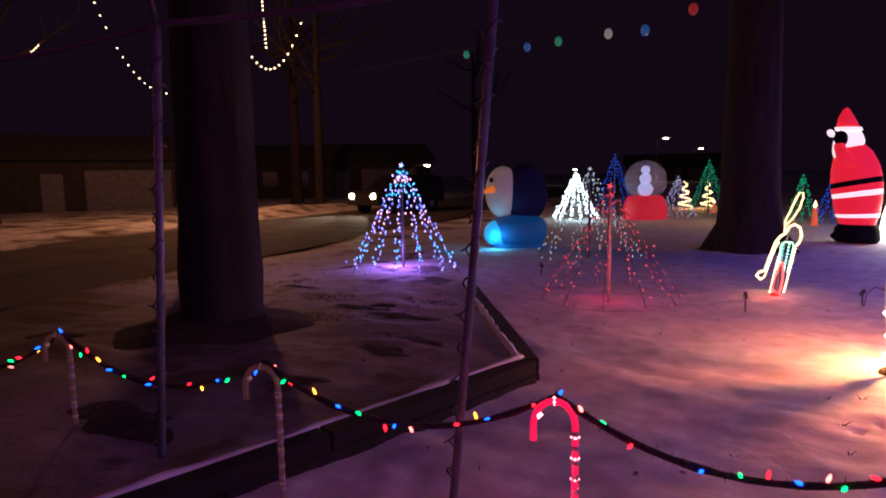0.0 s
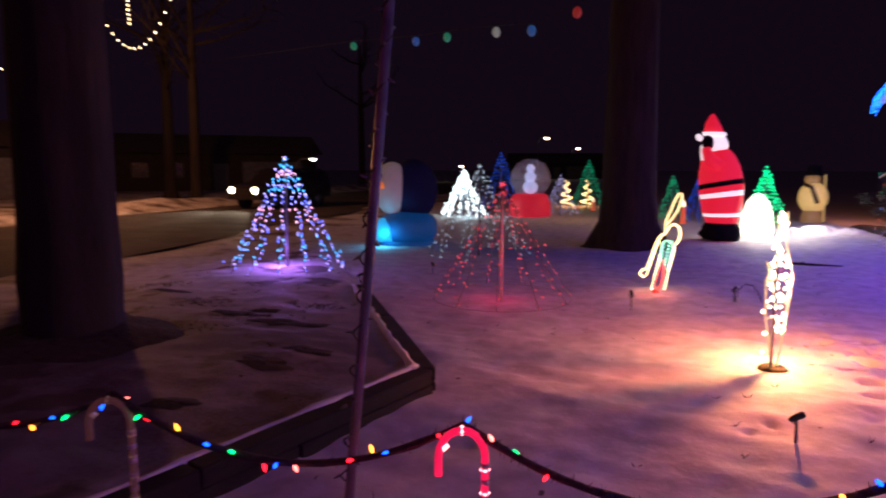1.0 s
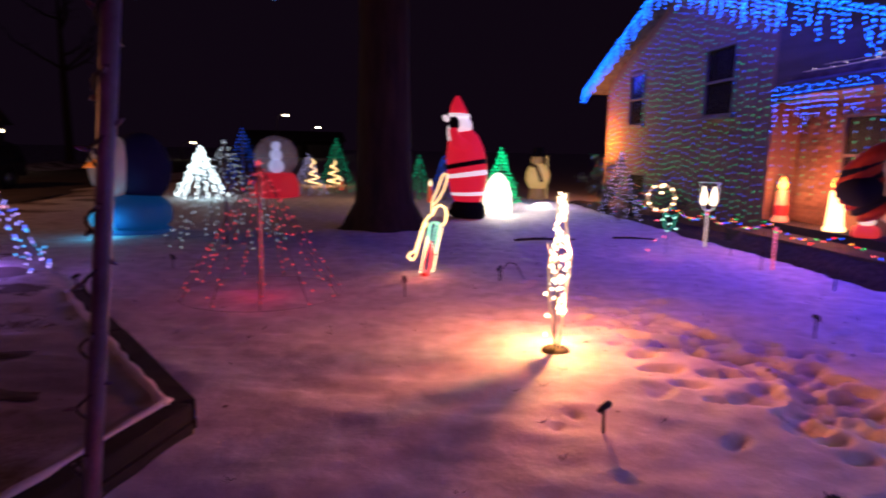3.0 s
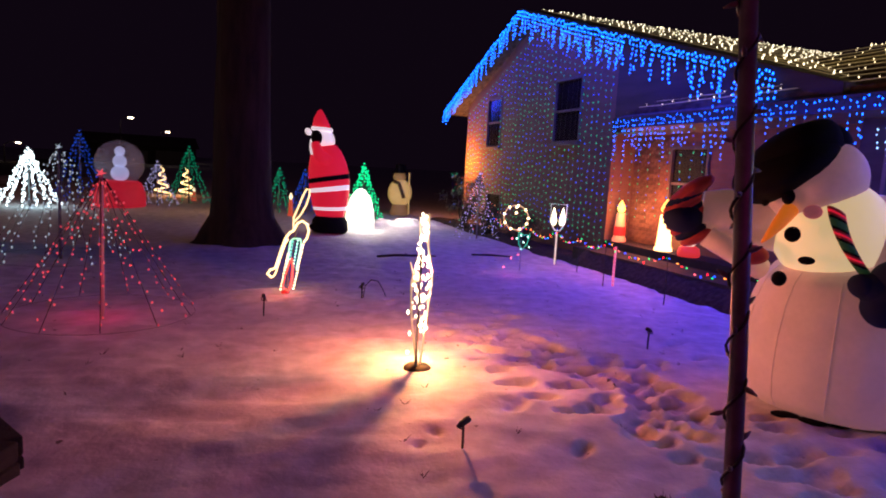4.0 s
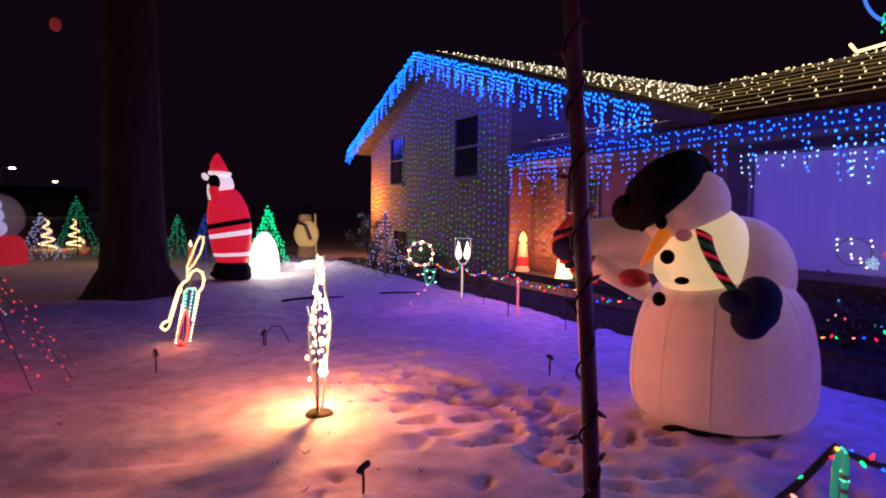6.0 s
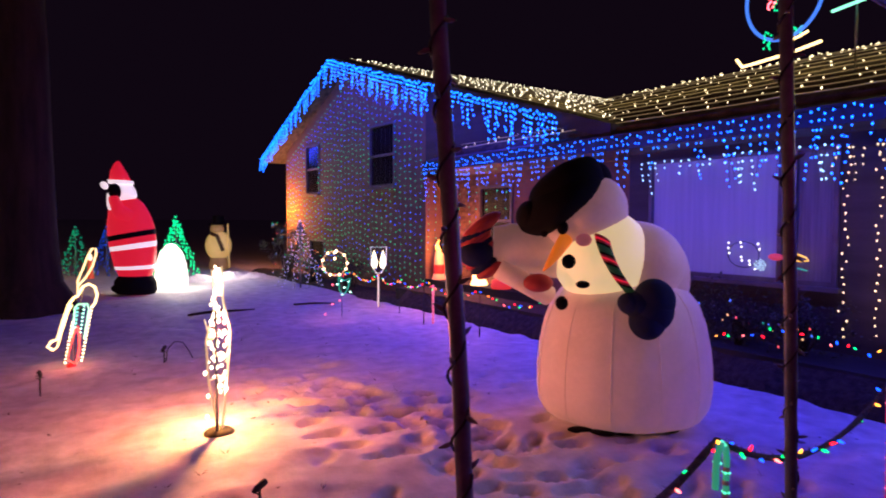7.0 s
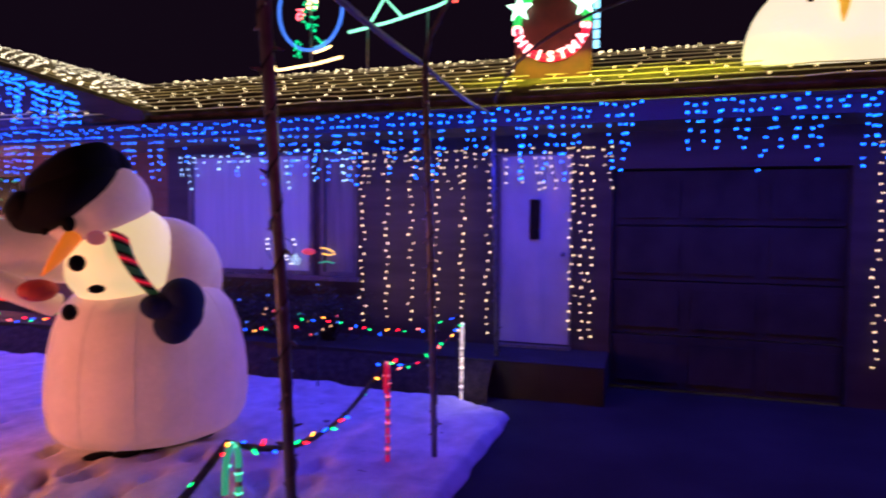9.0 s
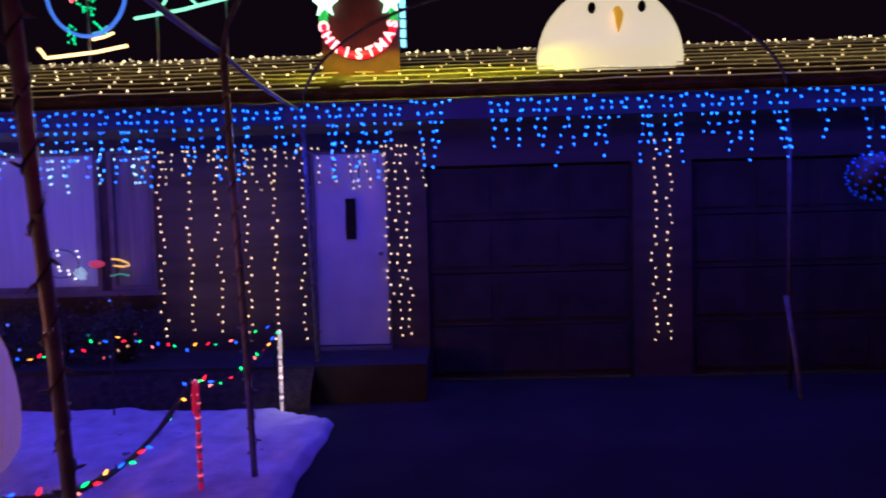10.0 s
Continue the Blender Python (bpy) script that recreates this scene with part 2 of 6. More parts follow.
FEET = []
_fr = random.Random(21)
for _i in range(150):
    _u = _fr.random() ** 0.85
    FEET.append((2.42 + 0.12 * _u + _fr.gauss(0, 0.30) + (0.45 * _fr.random() if _u > 0.4 else 0), 8.1 - 2.75 * _u + _fr.gauss(0, 0.22), _fr.uniform(-0.7, 0.5), _fr.uniform(0.05, 0.085), _fr.uniform(0.6, 0.9)))
for _i in range(44):
    FEET.append((_fr.uniform(2.1, 4.1), _fr.uniform(3.7, 5.1), _fr.uniform(-0.8, 0.8), _fr.uniform(0.035, 0.06), _fr.uniform(0.6, 0.9)))
for _i in range(26):
    FEET.append((_fr.uniform(1.6, 4.3), _fr.uniform(5.2, 11.0), _fr.uniform(-0.7, 0.7), _fr.uniform(0.03, 0.05), _fr.uniform(0.6, 0.85)))
for _i in range(34):
    FEET.append((_fr.uniform(-1.5, 5.4), _fr.uniform(4.2, 12.5), _fr.uniform(0, 3), _fr.uniform(0.012, 0.028), _fr.uniform(0.3, 0.6)))


NEAR_FEET = {}
for _f in FEET:
    for _a in (-1, 0, 1):
        for _b in (-1, 0, 1):
            NEAR_FEET.setdefault((int(_f[0] // 0.5) + _a, int(_f[1] // 0.5) + _b), []).append(_f)


def snow_height(x, y):
    z = 0.04 * wobble(x, y, 0.5) + 0.034 * wobble(x + 0.4 * y, 1.8 * y, 1.5, 3.0) + 0.013 * wobble(x, 1.6 * y, 4.5, 7.0)
    pit = 0.0
    for fx, fy, fa, fd, fs in NEAR_FEET.get((int(x // 0.5), int(y // 0.5)), ()):
        dx, dy = x - fx, y - fy
        if abs(dx) < 0.5 and abs(dy) < 0.5:
            c, s = math.cos(fa), math.sin(fa)
            q = ((c * dx + s * dy) / (0.145 * fs)) ** 2 + ((c * dy - s * dx) / (0.075 * fs)) ** 2
            pit = max(pit, fd * math.exp(-q * q * q * 0.5))
    z -= pit
    # raised bed inside the timber edging
    d1 = (-0.849 * (x + 1.36) - 0.529 * (y - 5.62))
    d2 = (-0.946 * (x + 1.36) + 0.323 * (y - 5.62))
    d = min(d1, d2)
    if d > 0 and y > 1.7:
        z += 0.15 * min(1, d / 0.08) * min(1, max(0, (x + 7.0) / 1.5)) * min(1, max(0, (y - 1.7) / 0.5))
    # drive along the south, its edge broken by melting
    e = 2.97 - 1.5 * min(1.0, max(0.0, (-1.1 - x) / 1.0)) + 0.06 * wobble(x, y, 2.3, 11.0) - y + max(0.0, x - 5.6) * 1.6 * (x > 5.6)
    e = max(e, min(x - 6.02 - 0.10 * wobble(x, y, 1.7, 5.0), 22.6 - y))
    z = z * (1 - min(1, max(0, e / 0.05 + 1))) - 0.14 * min(1, max(0, e / 0.10 + 0.3))
    # road
    r = x - road_shift(y)
    if ROAD_B - 0.2 < r < ROAD_A + 0.2:
        k = min(1, (ROAD_A + 0.2 - r) / 0.4, (r - ROAD_B + 0.2) / 0.4)
        z = z * (1 - k) - 0.16 * k
    if r < ROAD_B:
        z += 0.42 * math.exp(-((r - ROAD_B + 1.0) / 0.7) ** 2) * (0.7 + 0.6 * wobble(x, y, 0.9, 2.0))
    return z


def axis(fine_lo, fine_hi, step, far):
    a = list(np.arange(fine_lo, fine_hi, step))
    lo, hi, g = [], [], step
    p, q = fine_lo, fine_hi
    while q < far:
        g *= 1.16
        q += g
        hi.append(q)
    g = step
    while p > -far:
        g *= 1.16
        p -= g
        lo.append(p)
    return lo[::-1] + a + hi


gx, gy = axis(-3.2, 6.3, 0.031, 700.0), axis(2.7, 12.4, 0.034, 900.0)
ground_shape = Shape()
ground_shape.v = [(x, y, snow_height(x, y)) for y in gy for x in gx]
_n = len(gx)
ground_shape.f = [(j * _n + i, j * _n + i + 1, (j + 1) * _n + i + 1, (j + 1) * _n + i) for j in range(len(gy) - 1) for i in range(_n - 1)]
ground_shape.s = [0] * len(ground_shape.f)
ground_shape.smooth = [True] * len(ground_shape.f)

# snow with thin places where dirt and dead grass come through
m, nt, p = shader("lawn_snow")
co = nt.nodes.new("ShaderNodeTexCoord")
sep = nt.nodes.new("ShaderNodeSeparateXYZ")
nt.links.new(co.outputs["Object"], sep.inputs[0])


def tex(scale, detail=6, rough=0.55):
    n = nt.nodes.new("ShaderNodeTexNoise")
    n.inputs["Scale"].default_value, n.inputs["Detail"].default_value, n.inputs["Roughness"].default_value = scale, detail, rough
    nt.links.new(co.outputs["Object"], n.inputs["Vector"])
    return n


def ramp(src, lo, hi, a, b):
    r = nt.nodes.new("ShaderNodeMapRange")
    r.inputs["From Min"].default_value, r.inputs["From Max"].default_value = lo, hi
    r.inputs["To Min"].default_value, r.inputs["To Max"].default_value = a, b
    nt.links.new(src, r.inputs["Value"])
    return r.outputs[0]


def maths(op, a, b):
    n = nt.nodes.new("ShaderNodeMath")
    n.operation = op
    n.use_clamp = op != "ADD"
    for i, v in enumerate((a, b)):
        if isinstance(v, float):
            n.inputs[i].default_value = v
        else:
            nt.links.new(v, n.inputs[i])
    return n.outputs[0]


def blend(fac, a, b):
    n = nt.nodes.new("ShaderNodeMix")
    n.data_type = "RGBA"
    nt.links.new(fac, n.inputs[0])
    for i, v in ((6, a), (7, b)):
        if isinstance(v, tuple):
            n.inputs[i].default_value = (*v, 1)
        else:
            nt.links.new(v, n.inputs[i])
    return n.outputs[2]


big, mid, small = tex(0.8), tex(4.5), tex(38.0, 3)
clean = blend(ramp(mid.outputs["Fac"], 0.3, 0.7, 0.0, 1.0), (0.49, 0.48, 0.50), (0.80, 0.79, 0.81))
# thin and trodden along the road verge and inside the timber edging
verge = ramp(sep.outputs[0], -6.0, -9.0, 0.0, 0.24)


def side(nx, ny):
    """Distance inside one line of the edging."""
    v = nt.nodes.new("ShaderNodeVectorMath")
    v.operation = "DOT_PRODUCT"
    v.inputs[1].default_value = (nx, ny, 0)
    nt.links.new(co.outputs["Object"], v.inputs[0])
    return maths("ADD", v.outputs["Value"], nx * 1.36 - ny * 5.62)


inside = maths("MULTIPLY", ramp(side(-0.849, -0.529), 0.0, 0.25, 0.0, 1.0), ramp(side(-0.946, 0.323), 0.0, 0.25, 0.0, 1.0))
hollow = maths("MULTIPLY", inside, ramp(tex(1.5, 4).outputs["Fac"], 0.56, 0.62, 0.0, 0.9))
hollow = maths("MULTIPLY", hollow, ramp(sep.outputs[0], -7.5, -6.5, 0.0, 1.0))
inside = maths("MULTIPLY", inside, ramp(sep.outputs[1], 8.6, 6.2, 0.0, 1.0))
bed = maths("MULTIPLY", inside, 0.22)
patch = maths("ADD", maths("ADD", big.outputs["Fac"], verge), bed)
patch = maths("ADD", patch, ramp(small.outputs["Fac"], 0.3, 0.7, -0.06, 0.06))
dirt = ramp(patch, 0.70, 0.86, 0.0, 1.0)
dirt = maths("MAXIMUM", dirt, hollow)
speck = tex(7.0, 2)
dirt = maths("MAXIMUM", dirt, ramp(speck.outputs["Fac"], 0.735, 0.76, 0.0, 0.85))
# shade of deep prints painted in by height, over packed wet snow
print_dark = ramp(sep.outputs[2], -0.035, -0.085, 0.0, 0.7)
clean = blend(print_dark, clean, (0.15, 0.125, 0.12))
# the bed's weaker light painted in as a darker tone over its snow
clean = blend(maths("MULTIPLY", inside, 0.84), clean, (0.13, 0.105, 0.105))
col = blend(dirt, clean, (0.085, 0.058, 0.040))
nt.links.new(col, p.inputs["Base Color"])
bp = nt.nodes.new("ShaderNodeBump")
bp.inputs["Strength"].default_value, bp.inputs["Distance"].default_value = 0.6, 0.03
hsum = maths("ADD", mid.outputs["Fac"], ramp(small.outputs["Fac"], 0.0, 1.0, 0.0, 0.07))
nt.links.new(hsum, bp.inputs["Height"])
nt.links.new(bp.outputs[0], p.inputs["Normal"])
p.inputs["Roughness"].default_value = 0.72
LAWN = m
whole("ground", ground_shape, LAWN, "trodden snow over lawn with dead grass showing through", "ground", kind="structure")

# road and drive
sh = Shape()
rows_y = [-300 + 12 * i for i in range(70)]
pts = []
for y in rows_y:
    for k in range(7):
        pts.append((road_shift(y) + ROAD_A + (ROAD_B - ROAD_A) * k / 6, y, -0.07 + 0.05 * math.sin(math.pi * k / 6)))
sh.add(pts, [(i * 7 + k, i * 7 + k + 1, (i + 1) * 7 + k + 1, (i + 1) * 7 + k) for i in range(69) for k in range(6)])
whole("road", sh, SLUSH, "dark wet asphalt street with traces of slush", "road", kind="structure")
sh = Shape()
sh.box((-8.6, -3.6, -0.13), (7.0, 3.02, -0.06))
sh.box((5.6, 2.9, -0.13), (6.2, 3.3, -0.064))
whole("driveway", sh, ASPHALT, "bare dark asphalt driveway beside the snow", "driveway", kind="structure")

# house shell
WALL_X, EAVE_X = 7.0, 6.3


def wall_with_holes(name, x, y0, y1, outline_top, holes, mat, label, base=-0.15, thick=0.2):
    """A wall in the plane x with rectangular openings; outline_top gives its height at y."""
    ys = sorted({y0, y1, *[h[0] for h in holes], *[h[1] for h in holes], *[y for y, _ in outline_top if y0 < y < y1]})
    def top(y):
        for (ya, za), (yb, zb) in zip(outline_top, outline_top[1:]):
            if ya <= y <= yb:
                return za + (zb - za) * (y - ya) / (yb - ya)
        return outline_top[-1][1]
    s = Shape()
    for a, b in zip(ys, ys[1:]):
        cuts = sorted((h[2], h[3]) for h in holes if h[0] <= a + 1e-6 and h[1] >= b - 1e-6)
        lo = base
        spans = []
        for c, d in cuts:
            spans.append((lo, lo, c, c))
            lo = d
        spans.append((lo, lo, top(a), top(b)))
        for z0, z1, z2, z3 in spans:
            vs = [(xx, yy, zz) for xx in (x, x + thick) for yy, zz in ((a, z0), (b, z1), (b, z3), (a, z2))]
            s.add(vs, [(3, 2, 1, 0), (4, 5, 6, 7), (0, 1, 5, 4), (1, 2, 6, 5), (2, 3, 7, 6), (3, 0, 4, 7)], 0, False)
    return whole(name, s, mat, label, "wall", kind="structure")


PEAK = (16.6, 5.60)
TOP = [(7.8, 2.86), PEAK, (21.3, 3.78)]
WINDOWS = [(18.62, 19.62, 2.40, 3.80), (14.32, 15.54, 2.43, 3.88), (18.3, 19.35, 0.45, 1.10)]
CORNER_Y, RECESS_X = 13.04, 7.5
PORCH_WINDOW = (10.9, 11.9, 0.98, 2.33)

# brick that reads as courses
m, nt, p = shader("tan_brick")
co = nt.nodes.new("ShaderNodeTexCoord")
mp = nt.nodes.new("ShaderNodeMapping")
mp.inputs["Rotation"].default_value = (radians(90), 0, radians(90))
nt.links.new(co.outputs["Object"], mp.inputs[0])
sp = nt.nodes.new("ShaderNodeSeparateXYZ")
cb = nt.nodes.new("ShaderNodeCombineXYZ")
nt.links.new(co.outputs["Object"], sp.inputs[0])
_sum = nt.nodes.new("ShaderNodeMath")
nt.links.new(sp.outputs[0], _sum.inputs[0])
nt.links.new(sp.outputs[1], _sum.inputs[1])
nt.links.new(_sum.outputs[0], cb.inputs[0])
nt.links.new(sp.outputs[2], cb.inputs[1])
br = nt.nodes.new("ShaderNodeTexBrick")
br.inputs["Scale"].default_value = 1.0
br.inputs["Brick Width"].default_value, br.inputs["Row Height"].default_value, br.inputs["Mortar Size"].default_value = 0.21, 0.075, 0.008
br.inputs["Color1"].default_value, br.inputs["Color2"].default_value, br.inputs["Mortar"].default_value = (0.17, 0.095, 0.07, 1), (0.20, 0.115, 0.085, 1), (0.165, 0.11, 0.085, 1)
nt.links.new(cb.outputs[0], br.inputs["Vector"])
nt.links.new(br.outputs["Color"], p.inputs["Base Color"])
bp = nt.nodes.new("ShaderNodeBump")
bp.invert = True
bp.inputs["Strength"].default_value, bp.inputs["Distance"].default_value = 0.35, 0.006
nt.links.new(br.outputs["Fac"], bp.inputs["Height"])
nt.links.new(bp.outputs[0], p.inputs["Normal"])
p.inputs["Roughness"].default_value = 0.9
BRICK = m

wall_with_holes("wall_gable", WALL_X - 0.05, CORNER_Y, 21.3, TOP, WINDOWS, BRICK, "tan brick gable wall of a two-storey house")
wall_with_holes("wall_upper", WALL_X - 0.05, 7.8, CORNER_Y, TOP, [], SIDING, "dark siding above the porch roof", base=2.72)
wall_with_holes("wall_recess", RECESS_X, 7.8, CORNER_Y + 0.6, [(7.8, 2.7), (CORNER_Y + 0.6, 2.7)], [PORCH_WINDOW], BRICK, "tan brick wall set back behind the porch")
sh = Shape()
sh.box((WALL_X + 0.15, CORNER_Y, -0.15), (RECESS_X, CORNER_Y + 0.2, 2.7))
sh.box((WALL_X + 0.2, 7.6, -0.15), (RECESS_X, 7.8, 2.7))
whole("wall_return", sh, BRICK, "short brick returns beside the porch recess", "wall", kind="structure")
wall_with_holes("wall_front", WALL_X, -6.0, 7.8, [(-6, 2.8), (7.8, 2.8)],
                [(5.66, 7.45, 0.98, 2.47), (5.08, 5.56, 0.98, 2.47), (2.60, 3.40, 0.33, 2.38), (-5.6, -0.55, -0.14, 2.2), (0.05, 2.2, -0.14, 2.2)], SIDING, "dark siding of the low wing", base=-0.15)
sh = Shape()
sh.box((WALL_X + 0.2, 21.1, -0.15), (20, 21.3, 3.7))
sh.box((19.8, -6, -0.15), (20, 21.1, 3.7))
sh.box((WALL_X + 0.2, -6.0, -0.15), (19.8, -5.8, 2.7))
whole("wall_rear", sh, SIDING, "plain dark side and rear walls", "wall", kind="structure")

# roofs
def slab(s, corners, thick=0.12, slot=0):
    up = [Vector(c) for c in corners]
    dn = [c - Vector((0, 0, thick)) for c in up]
    n = len(up)
    s.add(up + dn, [tuple(range(n)), tuple(range(2 * n - 1, n - 1, -1))] + [(i, i + n, (i + 1) % n + n, (i + 1) % n) for i in range(n)], slot, False)


RIDGE_X, RIDGE_Z, EAVE_Z = 9.5, 3.95, 2.76
roof = thing("roof", label="shingled roofs of the house under nets of white bulbs", category="roof", kind="structure")
sh = Shape()
slab(sh, [(EAVE_X, -6.4, EAVE_Z), (EAVE_X, 12.05, EAVE_Z), (RIDGE_X, 12.05, RIDGE_Z), (RIDGE_X, -6.4, RIDGE_Z)])
slab(sh, [(RIDGE_X, -6.4, RIDGE_Z), (RIDGE_X, 12.05, RIDGE_Z), (13.0, 12.05, 2.7), (13.0, -6.4, 2.7)])
part("wing_roof", sh, SHINGLE, roof)
sh = Shape()
slab(sh, [(6.4, 7.6, 2.93), (6.4, PEAK[0], PEAK[1] + 0.06), (20.4, PEAK[0], PEAK[1] + 0.06), (20.4, 7.6, 2.93)])
slab(sh, [(6.4, PEAK[0], PEAK[1] + 0.06), (6.4, 21.95, 3.58), (20.4, 21.95, 3.58), (20.4, PEAK[0], PEAK[1] + 0.06)])
part("gable_roof", sh, SHINGLE, roof)
# rows of shingles on the wing, as proud courses
sh = Shape()
for k in range(1, 17):
    t = k / 17
    x, z = EAVE_X + (RIDGE_X - EAVE_X) * t, EAVE_Z + (RIDGE_Z - EAVE_Z) * t
    sh.box((x, -6.4, z + 0.002), (x + 0.12, 12.0, z + 0.047 + 0.012), 0)
part("shingle_course", sh, SHINGLE, roof, kind="stuff")
# fascia boards and soffit
sh = Shape()
sh.box((EAVE_X - 0.03, -6.4, EAVE_Z - 0.19), (EAVE_X - 0.002, 12.05, EAVE_Z + 0.0))
whole("fascia", sh, SIDING, "painted fascia board along the wing's eave", "trim", kind="structure")
sh = Shape()
sh.box((EAVE_X, -6.4, EAVE_Z - 0.185), (WALL_X + 0.02, 7.7, EAVE_Z - 0.165))
sh.box((EAVE_X, 7.7, EAVE_Z - 0.185), (RECESS_X, 12.0, EAVE_Z - 0.165))
sh.box((WALL_X - 0.05, 12.0, EAVE_Z - 0.185), (RECESS_X, CORNER_Y - 0.002, EAVE_Z - 0.165))
whole("ceiling", sh, TRIM, "painted soffit under the wing's eave", "soffit", kind="structure")
sh = Shape()
for a, b in (((7.6, 2.93), (PEAK[0], PEAK[1] + 0.06)), ((PEAK[0], PEAK[1] + 0.06), (21.95, 3.58))):
    vs = [(x, y, z + o) for x in (6.37, 6.398) for (y, z), o in ((a, -0.2), (b, -0.2), (b, 0.0), (a, 0.0))]
    sh.add(vs, [(3, 2, 1, 0), (4, 5, 6, 7), (0, 1, 5, 4), (1, 2, 6, 5), (2, 3, 7, 6), (3, 0, 4, 7)], 0, False)
whole("trim", sh, SIDING, "rake boards of the gable", "trim", kind="structure")

# porch slab and planting bed
sh = Shape()
sh.box((6.22, 2.2, -0.13), (6.998, 7.78, 0.30))
sh.box((6.22, 7.78, -0.13), (6.948, 13.0, 0.30))
sh.box((6.95, 7.802, -0.13), (RECESS_X - 0.002, CORNER_Y - 0.002, 0.44))
whole("porch", sh, CONCRETE, "low concrete porch along the wing", "porch", kind="structure")
sh = Shape()
_mv = []
_mx, _my = 7, 90
for j in range(_my):
    for i in range(_mx):
        x, y = 5.95 + 0.17 * i, 3.25 + (22.0 - 3.25) * j / (_my - 1)
        if y < 12.6:
            x = 5.95 + 0.045 * i
        rise = 0.27 * (i / (_mx - 1)) ** 0.8 if y < 12.6 else 0.05 * math.sin(math.pi * i / (_mx - 1)) + 0.03
        _mv.append((x - 0.06 * wobble(x, y, 2.0, 4.0) * (i == 0), y, rise + 0.05 * wobble(x, y, 3.1, 9.0) - (0.10 if i == 0 else 0)))
sh.add(_mv, [(j * _mx + i, j * _mx + i + 1, (j + 1) * _mx + i + 1, (j + 1) * _mx + i) for j in range(_my - 1) for i in range(_mx - 1)])
whole("planting_bed", sh, MULCH, "dark mulched bed along the house wall", "bed", kind="structure")


# windows and doors
def window(name, y0, y1, z0, z1, x, label, glass=DARKGLASS, sash=True):
    t = thing(name, pose(x, (y0 + y1) / 2, z0), label, "window", kind="structure")
    w, h = y1 - y0, z1 - z0
    s = Shape()
    s.box((-0.03, -w / 2, 0), (0.06, -w / 2 + 0.05, h))
    s.box((-0.03, w / 2 - 0.05, 0), (0.06, w / 2, h))
    s.box((-0.03, -w / 2 + 0.05, h - 0.05), (0.06, w / 2 - 0.05, h))
    s.box((-0.03, -w / 2 + 0.05, 0), (0.06, w / 2 - 0.05, 0.05))
    if sash:
        s.box((-0.01, -w / 2 + 0.05, h / 2 - 0.025), (0.05, w / 2 - 0.05, h / 2 + 0.025))
    part("window_frame", s, TRIM, t)
    s = Shape()
    s.box((0.02, -w / 2 + 0.05, 0.05), (0.03, w / 2 - 0.05, h - 0.05))
    part("pane", s, glass, t)
    s = Shape()
    s.box((-0.10, -w / 2 - 0.05, -0.05), (0.02, w / 2 + 0.05, -0.002))
    part("window_sill", s, TRIM, t)
    return t


window("window_4", *PORCH_WINDOW, RECESS_X, "dark sash window behind the porch")
for i, (a, b, c, d) in enumerate(WINDOWS):
    window("window_%d" % (i + 1), a, b, c, d, WALL_X - 0.05, "small dark basement window near the ground" if i == 2 else "dark sash window in the brick gable wall", sash=i != 2)
# weak blue emission stands for icicle light falling on the curtain
CURTAIN = noisy("blue_glow_curtain", (0.34, 0.35, 0.40), (0.41, 0.42, 0.47), 3, 0.8, 0.12, stretch=(1, 6, 0.3))
_p = CURTAIN.node_tree.nodes["Principled BSDF"]
_p.inputs["Emission Color"].default_value, _p.inputs["Emission Strength"].default_value = (0.16, 0.16, 0.95, 1), 0.10
window("window_5", 5.66, 7.45, 0.98, 2.47, WALL_X, "wide picture window with a pale curtain, faint blue light set into it", CURTAIN, False)
window("window_5", 5.08, 5.56, 0.98, 2.47, WALL_X, "narrow side light with a drawn pale curtain", noisy("side_curtain", (0.16, 0.16, 0.16), (0.26, 0.26, 0.25), 4, 0.8, 0.3, stretch=(1, 9, 0.3)), False)

t = thing("door_1", pose(WALL_X, 3.0, 0.33), "white front door with a narrow dark pane", "door", kind="structure")
s = Shape()
s.box((0.02, -0.375, 0.012), (0.065, 0.375, 2.03))
part("door_leaf", s, DOORPAINT, t)
s = Shape()
s.box((0.008, -0.055, 1.13), (0.019, 0.055, 1.56))
part("pane", s, DARKGLASS, t, "narrow dark pane")
s = Shape()
s.box((-0.02, 0.378, 0.0), (0.10, 0.40, 2.05))
s.box((-0.02, -0.40, 0.0), (0.10, -0.378, 2.05))
s.box((-0.02, -0.378, 2.032), (0.10, 0.378, 2.05))
part("door_frame", s, TRIM, t)
s = Shape()
s.lathe([(0.0, 0.0), (0.022, 0.0), (0.012, 0.02), (0.012, 0.04), (0.028, 0.055), (0.02, 0.075), (0, 0.078)], n=12)
_h = part("door_handle", s, STEEL, t, "steel knob")
_h.matrix_local = pose(0.018, -0.31, 0.98, 0, -90, 0)
s = Shape()
s.box((-0.10, -0.40, -0.028), (0.10, 0.40, -0.001))
part("door_sill", s, STEEL, t)

for name, a, b in (("door_2", 0.05, 2.2), ("door_3", -5.6, -0.55)):
    t = thing(name, pose(WALL_X, (a + b) / 2, -0.06), "dark panelled garage door, closed and unlit", "garage door", kind="structure")
    w = b - a
    for k in range(4):
        s = Shape()
        s.box((0.06, -w / 2 + 0.01, 0.01 + 0.56 * k), (0.10, w / 2 - 0.01, 0.555 + 0.56 * k))
        n = max(2, int(w / 0.62))
        for q in range(n):
            y0 = -w / 2 + 0.01 + (w - 0.02) * q / n
            s.box((0.045, y0 + 0.06, 0.08 + 0.56 * k), (0.058, y0 + (w - 0.02) / n - 0.06, 0.48 + 0.56 * k))
        part("panel", s, GARAGE, t)

